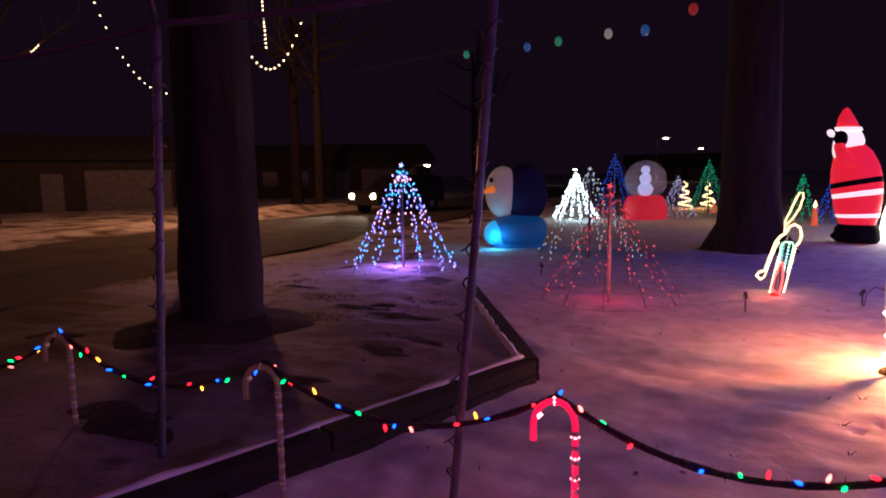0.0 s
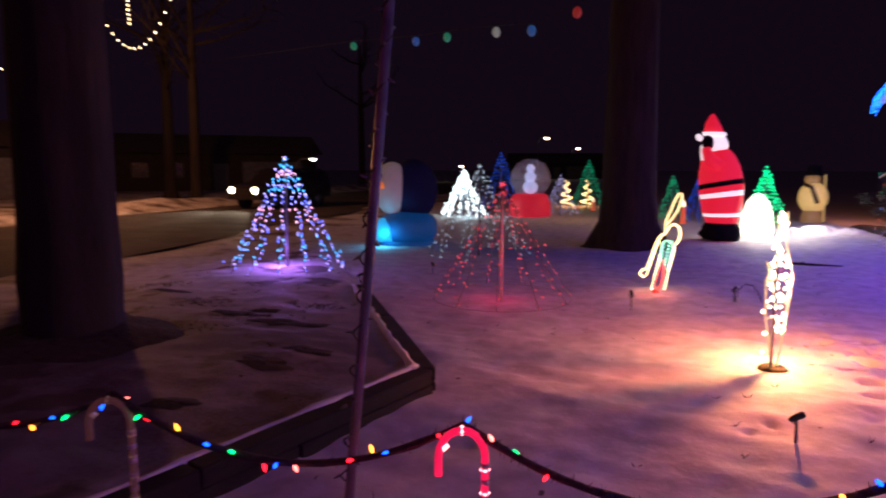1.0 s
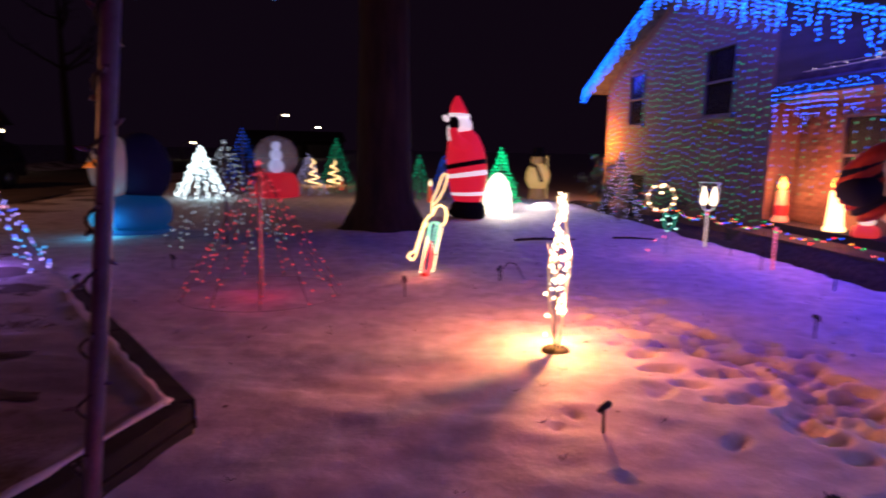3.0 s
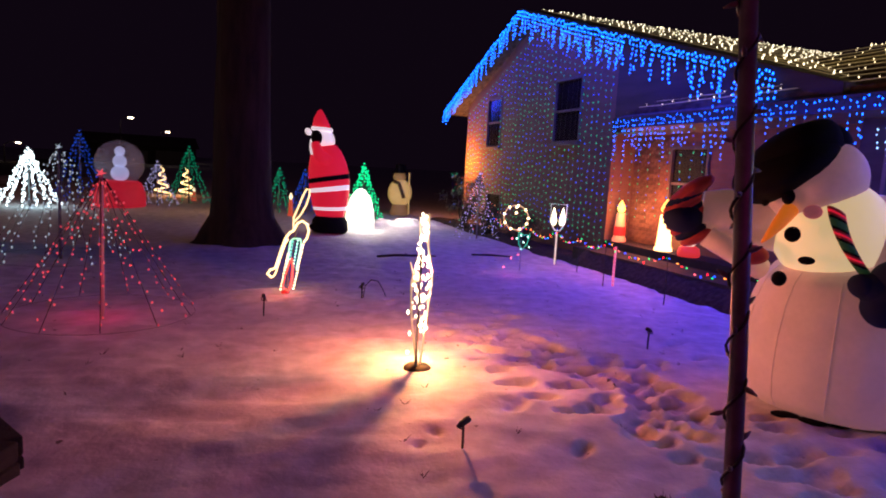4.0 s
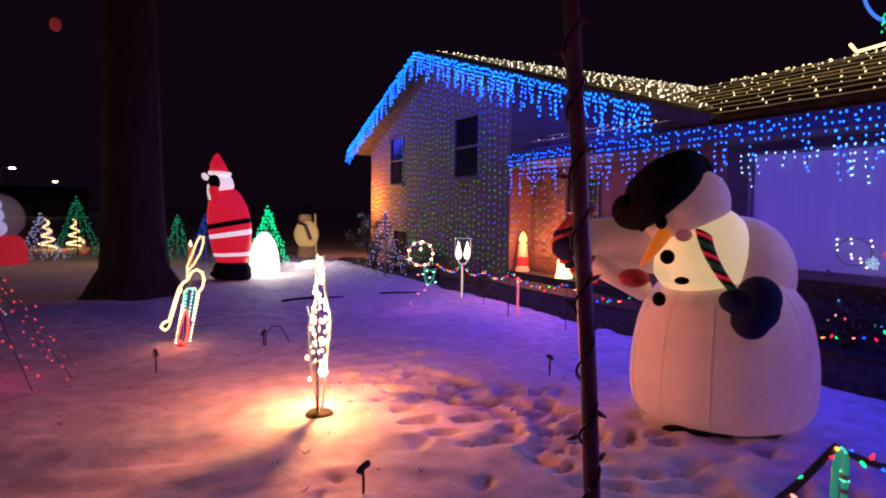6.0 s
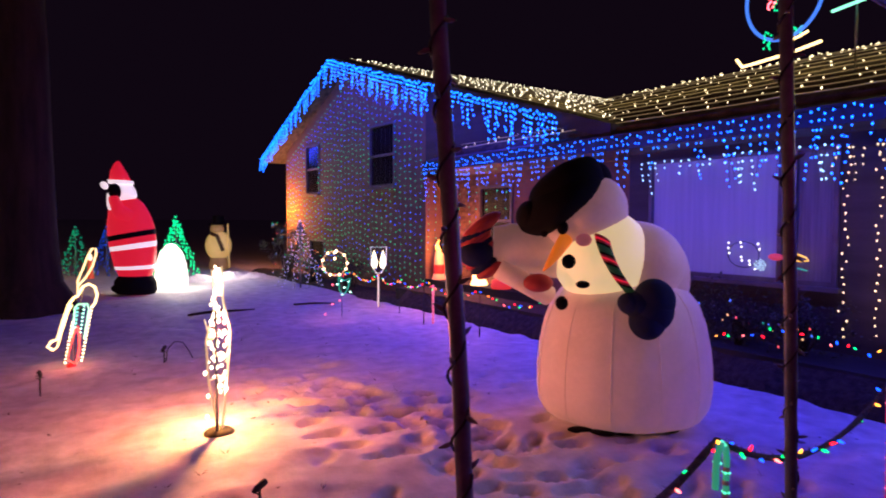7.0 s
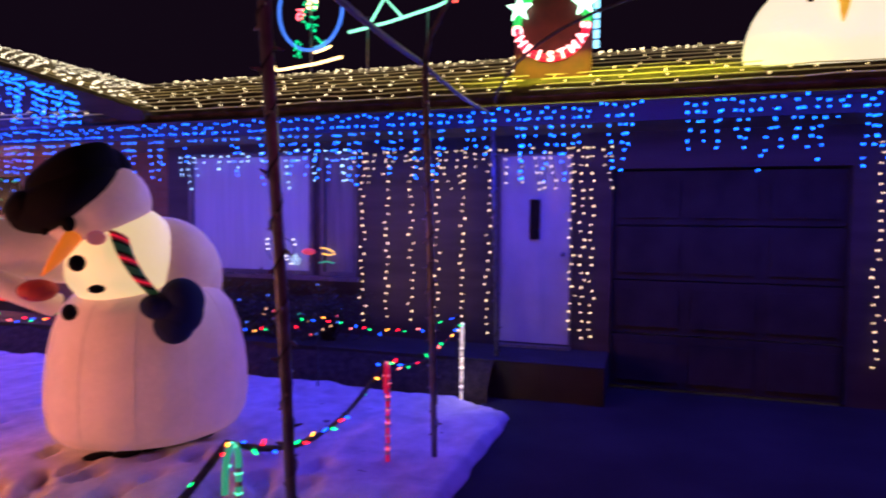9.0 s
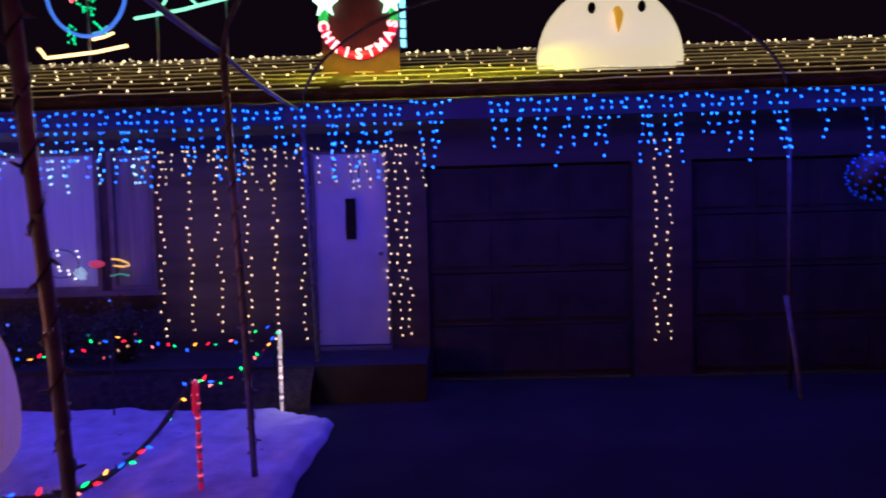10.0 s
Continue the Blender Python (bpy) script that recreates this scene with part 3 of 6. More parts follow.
# ---- garden: edging, trees ----
sh = Shape()
EDGE = [(-3.25, 8.65), (-1.36, 5.62), (-2.60, 1.99)]
edging = thing("timber_edging", label="dark weathered timber edging round the raised bed", category="edging")
for (ax, ay), (bx, by) in zip(EDGE, EDGE[1:]):
    a, b = Vector((ax, ay, 0)), Vector((bx, by, 0))
    d = (b - a).normalized()
    length = (b - a).length
    for row in range(2):
        n = 2 if row else 3
        for k in range(n):
            s = Shape()
            jig = rng.uniform(-0.012, 0.012)
            s.box((length * k / n + 0.006, -0.07 + jig, 0.115 * row - 0.05), (length * (k + 1) / n - 0.006, 0.07 + jig, 0.115 * row + 0.06))
            ob = part("timber", s, TIMBER, edging)
            ob.matrix_local = Matrix.Translation(a) @ Matrix.Rotation(math.atan2(d.y, d.x), 4, "Z")
            bv = ob.modifiers.new("bevel", "BEVEL")
            bv.width, bv.segments = 0.012, 2


cap = Shape()
for (ax, ay), (bx, by), side in ((EDGE[0], EDGE[1], -1), (EDGE[1], EDGE[2], -1)):
    a, b = Vector((ax, ay, 0)), Vector((bx, by, 0))
    d = (b - a).normalized()
    nrm = Vector((d.y, -d.x, 0)) * -side
    if nrm.x > 0:
        nrm = -nrm
    pts = [a.lerp(b, i / 26) + nrm * (0.085 + 0.02 * rng.random()) + Vector((0, 0, 0.155)) for i in range(27)]
    cap.tube(pts, [0.022 + 0.022 * rng.random() for _ in pts], 7)
part("snow_ridge", cap, SNOW, edging, "ridge of snow behind the timber")


def tree(at, r, height, seed, label, flare=1.7):
    """A bare tree: tapered ridged trunk with root flare, limbs and twigs."""
    rg = random.Random(seed)
    t = thing("tree", pose(*at), label, "tree", "bare trees on the lawn")
    s = Shape()
    n = 26
    prof = [(flare, -0.06), (flare * 0.86, 0.06), (flare * 0.72 + 0.14, 0.22), (1.10, 0.55), (1.0, 1.1), (0.96, 2.5), (0.90, 4.5), (0.8, 6.5), (0.55, 9.0), (0.3, height)]
    ph = rg.uniform(0, 6)
    verts = []
    for k, z in prof:
        for j in range(n):
            a = 2 * math.pi * j / n
            ridge = 1 + 0.05 * math.sin(7 * a + ph + z * 0.5) + 0.035 * math.sin(13 * a - z) + max(0, k - 1.05) * 0.28 * math.sin(5 * a + ph)
            q = r * k * ridge
            verts.append((q * math.cos(a) + 0.012 * z * math.sin(ph), q * math.sin(a), z))
    s.add(verts, [(i * n + j, i * n + (j + 1) % n, (i + 1) * n + (j + 1) % n, (i + 1) * n + j) for i in range(len(prof) - 1) for j in range(n)])
    part("trunk", s, BARK, t)
    tw = Shape()
    for k in range(9):
        a0 = rg.uniform(0, 6.28)
        z0 = rg.uniform(5.6, height - 1.5)
        p, d = Vector((0, 0, z0)), Vector((math.cos(a0), math.sin(a0), rg.uniform(0.4, 0.9))).normalized()
        pts, rad = [p.copy()], [r * 0.34]
        for i in range(6):
            d = (d + Vector((rg.gauss(0, 0.2), rg.gauss(0, 0.2), rg.gauss(0.05, 0.15)))).normalized()
            p = p + d * 0.75
            pts.append(p.copy())
            rad.append(r * 0.34 * (1 - (i + 1) / 7))
            for q in range(2):
                e = (d + Vector((rg.gauss(0, 0.7), rg.gauss(0, 0.7), rg.gauss(0, 0.5)))).normalized()
                tw.tube([p, p + e * 0.6, p + e * 1.1 + Vector((0, 0, rg.uniform(-0.2, 0.2)))], [0.022, 0.014, 0.005], 4)
        ls = Shape().tube(pts, rad, 7)
        part("limb", ls, BARK, t)
    part("twig_mass", tw, TWIG, t, kind="stuff")
    return t


tree((-4.70, 5.65, 0.12), 0.375, 11.0, 3, "thick bare tree trunk standing in the raised bed", 1.3)
s = Shape()
_mv = []
for i in range(9):
    for j in range(40):
        a = 2 * math.pi * j / 40
        q = (0.2 + 0.1 * i) * (1 + 0.10 * math.sin(3 * a + 1) + 0.05 * math.sin(7 * a))
        _mv.append((-4.70 + q * math.cos(a), 5.62 + q * math.sin(a), 0.25 - 0.13 * (i / 8) ** 2 + 0.02 * wobble(q * 4 * math.cos(a), q * 4 * math.sin(a), 1.3)))
s.add(_mv, [(i * 40 + j, i * 40 + (j + 1) % 40, (i + 1) * 40 + (j + 1) % 40, (i + 1) * 40 + j) for i in range(8) for j in range(40)])
whole("mulch_ring", s, MULCH, "low ring of dark bare mulch round the trunk", "mulch", kind="structure")
tree((-0.02, 15.15, 0.0), 0.53, 13.0, 5, "broad bare tree trunk flaring into the snow", 1.75)


# bare soil where the snow has melted in the bed
_sr = random.Random(5)
for k, (x, y, rx, ry) in enumerate(((-3.85, 6.82, 0.30, 0.13), (-3.62, 7.02, 0.16, 0.07), (-3.03, 6.54, 0.36, 0.16), (-2.44, 5.80, 0.20, 0.12), (-5.39, 7.68, 0.30, 0.12), (-2.58, 5.38, 0.26, 0.12), (-3.29, 3.45, 0.45, 0.20), (-5.97, 4.65, 0.35, 0.18), (-2.70, 4.50, 0.20, 0.10))):
    s = Shape()
    ph = _sr.uniform(0, 6)
    _mv = []
    for i in range(5):
        for j in range(28):
            a = 2 * math.pi * j / 28
            q = (0.02 + 0.98 * i / 4) * (1 + 0.22 * math.sin(2 * a + ph) + 0.14 * math.sin(5 * a - ph) + 0.08 * _sr.uniform(-1, 1))
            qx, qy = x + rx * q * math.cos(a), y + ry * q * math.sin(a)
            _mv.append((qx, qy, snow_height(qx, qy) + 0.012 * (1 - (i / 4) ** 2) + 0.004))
    s.add(_mv, [(i * 28 + j, i * 28 + (j + 1) % 28, (i + 1) * 28 + (j + 1) % 28, (i + 1) * 28 + j) for i in range(4) for j in range(28)] + [tuple(range(28))])
    whole("soil_patch", s, MULCH, "patch of dark bare soil in the thin snow", "soil", "bare soil patches", kind="structure")


def shrub(at, rx, rz, seed, label, n=1300):
    rg = random.Random(seed)
    t = thing("shrub", pose(*at), label, "shrub", "shrubs by the house")
    st, lf = Shape(), Shape()
    for k in range(16):
        a, e = rg.uniform(0, 6.28), rg.uniform(0.1, 0.9)
        tip = Vector((rx * e * math.cos(a), rx * e * math.sin(a), rz * rg.uniform(1.2, 1.9)))
        st.tube([(0.05 * math.cos(a), 0.05 * math.sin(a), -0.06), tip * 0.5 + Vector((rg.gauss(0, 0.04), rg.gauss(0, 0.04), 0)), tip], [0.014, 0.010, 0.003], 5)
    clumps = [(Vector((rg.gauss(0, 0.5) * rx, rg.gauss(0, 0.5) * rx, rz * (1 + rg.uniform(-0.75, 0.8)))), rg.uniform(0.12, 0.26) * max(rx, 0.5)) for _ in range(22)]
    for k in range(n):
        c, q = rg.choice(clumps)
        p = c + Vector((rg.gauss(0, 1), rg.gauss(0, 1), rg.gauss(0, 1))) * q * 0.8
        if p.z < 0.03:
            continue
        u = Vector((rg.gauss(0, 1), rg.gauss(0, 1), rg.gauss(0, 1))).normalized()
        w = u.cross(Vector((rg.gauss(0, 1), rg.gauss(0, 1), rg.gauss(0, 1)))).normalized()
        l = rg.uniform(0.03, 0.055)
        lf.add([p, p + u * l * 0.5 + w * l * 0.3, p + u * l, p + u * l * 0.5 - w * l * 0.3], [(0, 1, 2, 3)], 0, False)
    part("branchwork", st, TWIG, t)
    part("leaf_mass", lf, LEAF, t, kind="stuff")
    return t


shrub((6.1, 18.9, 0.02), 0.55, 0.80, 1, "dark leafy shrub at the corner of the house", 2200)
shrub((6.2, 17.4, 0.02), 0.4, 0.42, 2, "low dark shrub strung with bulbs by the gable")
shrub((6.35, 15.4, 0.02), 0.35, 0.32, 4, "low dark shrub strung with bulbs by the gable")
for k in range(4):
    shrub((6.58, 5.25 + 0.62 * k, 0.30), 0.30, 0.30, 10 + k, "low dark evergreen under the picture window", 900)


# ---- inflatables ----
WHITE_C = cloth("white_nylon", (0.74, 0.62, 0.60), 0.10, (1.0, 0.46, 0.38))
CHEST_GLOW_C = cloth("chest_glow_nylon", (0.84, 0.76, 0.58), 0.50, (1.0, 0.74, 0.36))
BLACK_C = cloth("black_nylon", (0.006, 0.006, 0.009))
ORANGE_C = cloth("orange_nylon", (0.80, 0.16, 0.03), 0.38, (1.0, 0.22, 0.02))
PINK_C = cloth("pink_nylon", (0.75, 0.22, 0.26), 0.15)
NAVY_C = cloth("navy_nylon", (0.020, 0.030, 0.085))
RED_C = cloth("red_nylon", (0.62, 0.02, 0.025), 0.50, (0.95, 0.015, 0.05))
DRED_C = cloth("dull_red_nylon", (0.38, 0.03, 0.035), 0.06)
GREEN_C = cloth("green_nylon", (0.03, 0.16, 0.06), 0.06)
BRIGHT_C = cloth("bright_white_nylon", (0.85, 0.83, 0.84), 0.72, (0.95, 0.78, 0.86))
CYAN_C = cloth("lit_patch_nylon", (0.05, 0.45, 0.75), 0.55, (0.02, 0.40, 0.85))
for dull in (BLACK_C, NAVY_C):
    dull.node_tree.nodes["Principled BSDF"].inputs["Roughness"].default_value = 0.95
    dull.node_tree.nodes["Principled BSDF"].inputs["Specular IOR Level"].default_value = 0.15
INFL = "inflatable figures"

# large snowman: base ball, torso, head, cap, face, scarf, arms and mitten
sm = thing("inflatable_snowman", pose(4.204, 5.512, 0.01, 0, 0, -37), "large glowing inflatable snowman in a black cap and scarf", "inflatable", INFL)


def tilt(deg):
    return Matrix.Rotation(radians(deg), 3, "Y")


def puff(name, material, *balls, label=""):
    """A part made of soft overlapping lobes: centre, radii, tilt and squareness."""
    q = Shape()
    for at, radii, deg, power in balls:
        q.ball(at, radii, 0, 30, 18, turn=tilt(deg), power=power)
    return part(name, q, material, sm, label)


profile = [(0.0, 0.0), (0.54, 0.005), (0.65, 0.05), (0.70, 0.13), (0.72, 0.28), (0.718, 0.45), (0.70, 0.62), (0.66, 0.82), (0.60, 0.98), (0.52, 1.08), (0.41, 1.145), (0.24, 1.175), (0.0, 1.18)]
q = Shape()
q.lathe(profile, n=60, sy=0.95)
# the cloth puckers along its seams
q.v = [(x * (1 - 0.008 * abs(math.cos(6 * math.atan2(y, x) + 1.2)) ** 12), y * (1 - 0.008 * abs(math.cos(6 * math.atan2(y, x) + 1.2)) ** 12), z) for x, y, z in q.v]
base_ball = part("base_ball", q, WHITE_C, sm)
for k in range(12):
    a = 2 * math.pi * k / 12 + 0.2
    part("seam", Shape().tube([(r * 1.003 * math.cos(a), r * 0.953 * math.sin(a), z) for r, z in profile[2:-2]], 0.0028, 4), WHITE_C, base_ball)
# chest's inner lamp glow put into a brighter, warmer copy of the nylon
puff("torso", CHEST_GLOW_C, ((-0.21, -0.12, 1.36), (0.40, 0.42, 0.40), 0, 1.0), label="brightly lit cream chest")
puff("shoulder", WHITE_C, ((0.12, -0.02, 1.31), (0.38, 0.42, 0.34), 24, 1.0), ((0.32, 0.0, 1.17), (0.225, 0.26, 0.36), 0, 1.0))
puff("head", WHITE_C, ((-0.365, -0.14, 1.715), (0.365, 0.37, 0.32), -28, 1.0))
cap = Shape()
for at, radii, power in (((-0.49, -0.16, 1.94), (0.44, 0.42, 0.19), 1.0), ((-0.42, -0.12, 2.03), (0.38, 0.36, 0.24), 0.75), ((-0.22, -0.08, 2.10), (0.24, 0.24, 0.19), 1.0), ((-0.79, -0.20, 1.84), (0.13, 0.22, 0.12), 1.0)):
    cap.ball(at, radii, 0, 32, 18, turn=tilt(-28), power=power)
cap.v = [(-0.445 + (x + 0.36) * 0.86, y, z - 0.145 + 0.006 * math.sin(19 * x + 7 * y)) for x, y, z in cap.v]
part("cap", cap, BLACK_C, sm, "floppy black cap")
puff("eye", BLACK_C, ((-0.575, -0.455, 1.605), (0.045, 0.03, 0.055), 0, 1.0))
puff("eye", BLACK_C, ((-0.705, -0.36, 1.565), (0.03, 0.03, 0.04), 0, 1.0))
part("nose", Shape().tube([(-0.545, -0.42, 1.515), (-0.625, -0.52, 1.415), (-0.695, -0.58, 1.325), (-0.735, -0.60, 1.275)], [0.058, 0.046, 0.025, 0.006], 14), ORANGE_C, sm, "orange carrot nose")
puff("cheek", PINK_C, ((-0.415, -0.485, 1.51), (0.062, 0.02, 0.05), 0, 1.0), label="pink cheek")
for at, radii in (((-0.535, -0.535, 1.345), (0.054, 0.03, 0.056)), ((-0.42, -0.50, 1.165), (0.055, 0.03, 0.03)), ((-0.58, -0.50, 1.02), (0.05, 0.05, 0.055))):
    puff("button", BLACK_C, (at, radii, 0, 1.0), label="round black button")
scarf = None
for k in range(26):
    u = k / 25
    q = Shape().ball((-0.285 + 0.06 * u + 0.20 * u * u, -0.545 - 0.05 * math.sin(3 * u), 1.525 - 0.46 * u), (0.072, 0.022, 0.021), 0, 12, 6, turn=tilt(28))
    m = (DRED_C, RED_C, DRED_C, BLACK_C, GREEN_C, GREEN_C, GREEN_C, BLACK_C)[k % 8]
    if scarf is None:
        scarf = part("scarf", q, m, sm, "red, green and black striped scarf")
    else:
        part("stripe", q, m, scarf)
part("raised_arm", Shape().tube([(-0.385, 0.0, 1.345), (-0.60, -0.04, 1.40), (-0.80, -0.06, 1.43), (-0.98, -0.08, 1.43), (-1.105, -0.08, 1.435)], [0.20, 0.225, 0.215, 0.20, 0.17], 20), WHITE_C, sm)
cuff = None
for k in range(10):
    u = k / 9
    q = Shape().ball((-1.105 - 0.16 * math.sin(2.6 * u), -0.10 - 0.05 * u, 1.265 + 0.36 * u), (0.17, 0.15, 0.06), 0, 16, 8, turn=tilt(-35))
    m = (DRED_C, NAVY_C, DRED_C)[k % 3]
    if cuff is None:
        cuff = part("cuff", q, m, sm, "striped red and navy cuff")
    else:
        part("stripe", q, m, cuff)
puff("mitten", NAVY_C, ((-1.245, -0.18, 1.385), (0.15, 0.14, 0.12), 0, 1.0), label="navy mitten")
part("lower_arm", Shape().tube([(-0.635, -0.1, 1.025), (-0.845, -0.2, 1.145), (-1.065, -0.22, 1.265)], 0.085, 12), WHITE_C, sm)
puff("ball", DRED_C, ((-0.745, -0.30, 1.155), (0.12, 0.10, 0.075), 0, 1.0), label="dull red ball")
puff("mitten", NAVY_C, ((0.105, -0.58, 1.06), (0.155, 0.14, 0.165), -22, 1.0), ((0.085, -0.59, 0.98), (0.165, 0.13, 0.17), 12, 1.0), ((0.05, -0.595, 0.90), (0.14, 0.12, 0.145), 20, 1.0), ((-0.075, -0.59, 1.03), (0.10, 0.10, 0.085), 18, 1.0), ((-0.01, -0.59, 1.02), (0.12, 0.11, 0.11), 0, 1.0), label="navy mitten")
for k in range(5):
    puff("strap", BLACK_C, ((-0.42 + 0.17 * k, -0.46 - 0.05 * math.sin(k * 1.3), 0.012), (0.10, 0.06, 0.022), 0, 1.0), label="dark tie-down strap")

# tall figure in red
s = Shape()
prof = [(0.46, 0.0), (0.52, 0.10), (0.50, 0.30), (0.40, 0.42), (0.42, 0.50), (0.47, 0.58), (0.49, 0.66), (0.53, 0.92), (0.54, 1.05), (0.55, 1.16), (0.56, 1.30), (0.555, 1.42), (0.52, 1.70), (0.42, 2.00), (0.30, 2.16)]
slots = [0, 0, 0, 1, 1, 2, 1, 1, 2, 1, 0, 1, 1, 1]
s.lathe([(r * 0.98, z) for r, z in prof], n=36, sx=1.0, sy=0.9, slots=slots)
s.ball((-0.26, -0.05, 0.12), (0.30, 0.30, 0.13), 0, 20, 10)
s.ball((0.02, 0.0, 2.36), (0.29, 0.28, 0.31), 2, 26, 16)
s.ball((-0.22, -0.10, 2.10), (0.17, 0.20, 0.28), 2, 20, 12)
s.tube([(0.02, 0, 2.58), (0.05, 0, 2.80), (0.10, 0, 3.0), (0.13, 0, 3.06)], [0.26, 0.19, 0.08, 0.02], 22, slot=1)
s.tube([(0.02, 0, 2.54), (0.02, 0, 2.62)], 0.29, 22, slot=2)
s.ball((-0.12, -0.26, 2.36), (0.15, 0.09, 0.19), 0, 18, 10, turn=Matrix.Rotation(radians(35), 3, "Y"))
s.ball((-0.33, -0.22, 2.48), (0.09, 0.08, 0.09), 2, 14, 8)
s.tube([(0.10, -0.30, 1.75), (-0.10, -0.42, 1.95), (-0.16, -0.36, 2.22)], [0.18, 0.16, 0.12], 14, slot=1)
s.v = [(x - 0.062 * z * z, y, z + 0.20 * x * min(1.0, max(0.0, z - 0.3)) * (z < 2.2)) for x, y, z in s.v]
whole("inflatable_figure", s, [BLACK_C, RED_C, BRIGHT_C], "tall glowing inflatable in a red coat, white bands and red hat", "inflatable", INFL, m=pose(2.06, 17.45, 0.0, 0, 2, -20) @ Matrix.Diagonal((0.88, 0.9, 0.955, 1)))

# round bird in white and navy
s = Shape()
s.ball((0.12, 0.1, 1.18), (0.56, 0.55, 0.68), 1, 28, 16)
s.ball((-0.30, -0.12, 1.22), (0.40, 0.42, 0.58), 0, 24, 14)
s.ball((0.02, 0.0, 0.36), (0.66, 0.6, 0.38), 2, 28, 14, power=0.8)
# lobe in glowing cyan for the lamp-lit patch of the blue base
s.ball((-0.40, -0.22, 0.30), (0.32, 0.34, 0.30), 3, 20, 12)
s.tube([(-0.45, -0.50, 1.30), (-0.58, -0.62, 1.26), (-0.66, -0.68, 1.22)], [0.08, 0.05, 0.01], 10, slot=4)
s.ball((-0.50, -0.45, 1.50), (0.05, 0.04, 0.06), 1, 10, 8)
s.lathe([(0.62, -0.02), (0.66, 0.04), (0.6, 0.09)], slot=2, n=24)
WARMW_C = cloth("warm_white_nylon", (0.55, 0.52, 0.5), 0.05, (1.0, 0.75, 0.6))
BLUE_C = cloth("blue_nylon", (0.02, 0.12, 0.34), 0.10, (0.0, 0.16, 0.5))
whole("inflatable_bird", s, [WARMW_C, NAVY_C, BLUE_C, CYAN_C, ORANGE_C], "inflatable bird with a pale belly and a lit blue base", "inflatable", INFL, m=pose(-4.75, 14.5, 0.0, 0, 0, 11))
point_lamp("bird_lamp", (-5.0, 13.7, 0.25), 7, (0.05, 0.6, 1.0), 0.15)

# snow globe
m, nt, p = shader("clear_vinyl")
p.inputs["Base Color"].default_value = (0.7, 0.7, 0.9, 1)
p.inputs["Roughness"].default_value, p.inputs["Alpha"].default_value = 0.15, 0.22
CLEAR = m
t = thing("snow_globe", pose(-3.44, 23.6, 0), "inflatable snow globe on a red base", "inflatable", INFL)
part("base", Shape().lathe([(0.70, 0.0), (0.74, 0.08), (0.72, 0.45), (0.60, 0.75), (0.5, 0.80), (0.0, 0.80)], n=32), cloth("globe_red", (0.50, 0.02, 0.03), 0.28, (0.9, 0.02, 0.06)), t, "glowing red base")
part("dome", Shape().ball((0, 0, 1.32), 0.70, 0, 32, 20), CLEAR, t, "clear vinyl dome")
s = Shape()
s.ball((0, 0, 1.02), (0.26, 0.26, 0.24), 0, 18, 12)
s.ball((0, 0, 1.38), (0.20, 0.20, 0.2), 0, 18, 12)
s.ball((0, 0, 1.68), (0.15, 0.15, 0.15), 0, 18, 12)
part("figure", s, cloth("pale_blue_nylon", (0.6, 0.65, 0.8), 0.5, (0.5, 0.55, 1.0)), t, "pale lit figure inside")

# far lit snowman
t = thing("lit_snowman", pose(5.45, 23.7, 0, 0, 0, -15), "small amber-lit snowman in a dark top hat", "figure")
AMBER_C = cloth("amber_nylon", (0.72, 0.55, 0.25), 0.30, (1.0, 0.62, 0.20))
part("body", Shape().ball((0, 0, 0.78), (0.42, 0.38, 0.50), 0, 24, 16), AMBER_C, t)
part("foot", Shape().lathe([(0.30, 0.0), (0.32, 0.10), (0.26, 0.34), (0.2, 0.4)], n=20), cloth("tan_nylon", (0.35, 0.22, 0.12), 0.08, (1.0, 0.5, 0.2)), t)
part("head", Shape().ball((-0.04, 0, 1.34), (0.22, 0.22, 0.20), 0, 20, 12), cloth("dull_amber", (0.45, 0.30, 0.15), 0.10, (1.0, 0.55, 0.2)), t)
part("top_hat", Shape().lathe([(0.30, 1.47), (0.30, 1.51), (0.19, 1.53), (0.18, 1.78), (0, 1.79)], n=20), BLACK_C, t, "dark top hat")
part("broom", Shape().tube([(0.33, -0.3, 0.05), (0.30, -0.3, 1.5)], 0.025, 8), AMBER_C, t)
part("scarf", Shape().tube([(-0.22, -0.2, 1.18), (-0.05, -0.36, 1.12), (0.06, -0.40, 0.85), (0.14, -0.38, 0.62)], 0.06, 8), cloth("brown_scarf", (0.12, 0.07, 0.04)), t, "dark scarf")

# glowing igloo
s = Shape()
s.lathe([(0.42, 0.0), (0.44, 0.2), (0.40, 0.5), (0.30, 0.78), (0.14, 0.95), (0.0, 1.0)], n=28)
s.tube([(-0.1, -0.30, 0.0), (-0.1, -0.30, 0.22), (0.0, -0.30, 0.30), (0.1, -0.30, 0.22), (0.1, -0.30, 0.0)], 0.05, 8)
whole("lit_igloo", s, [cloth("igloo_plastic", (0.85, 0.85, 0.8), 2.3, (1.0, 0.93, 0.72))], "small white glowing dome on the snow", "ornament", m=pose(2.98, 18.35, 0) @ Matrix.Diagonal((0.86, 0.8, 1.08, 1)))

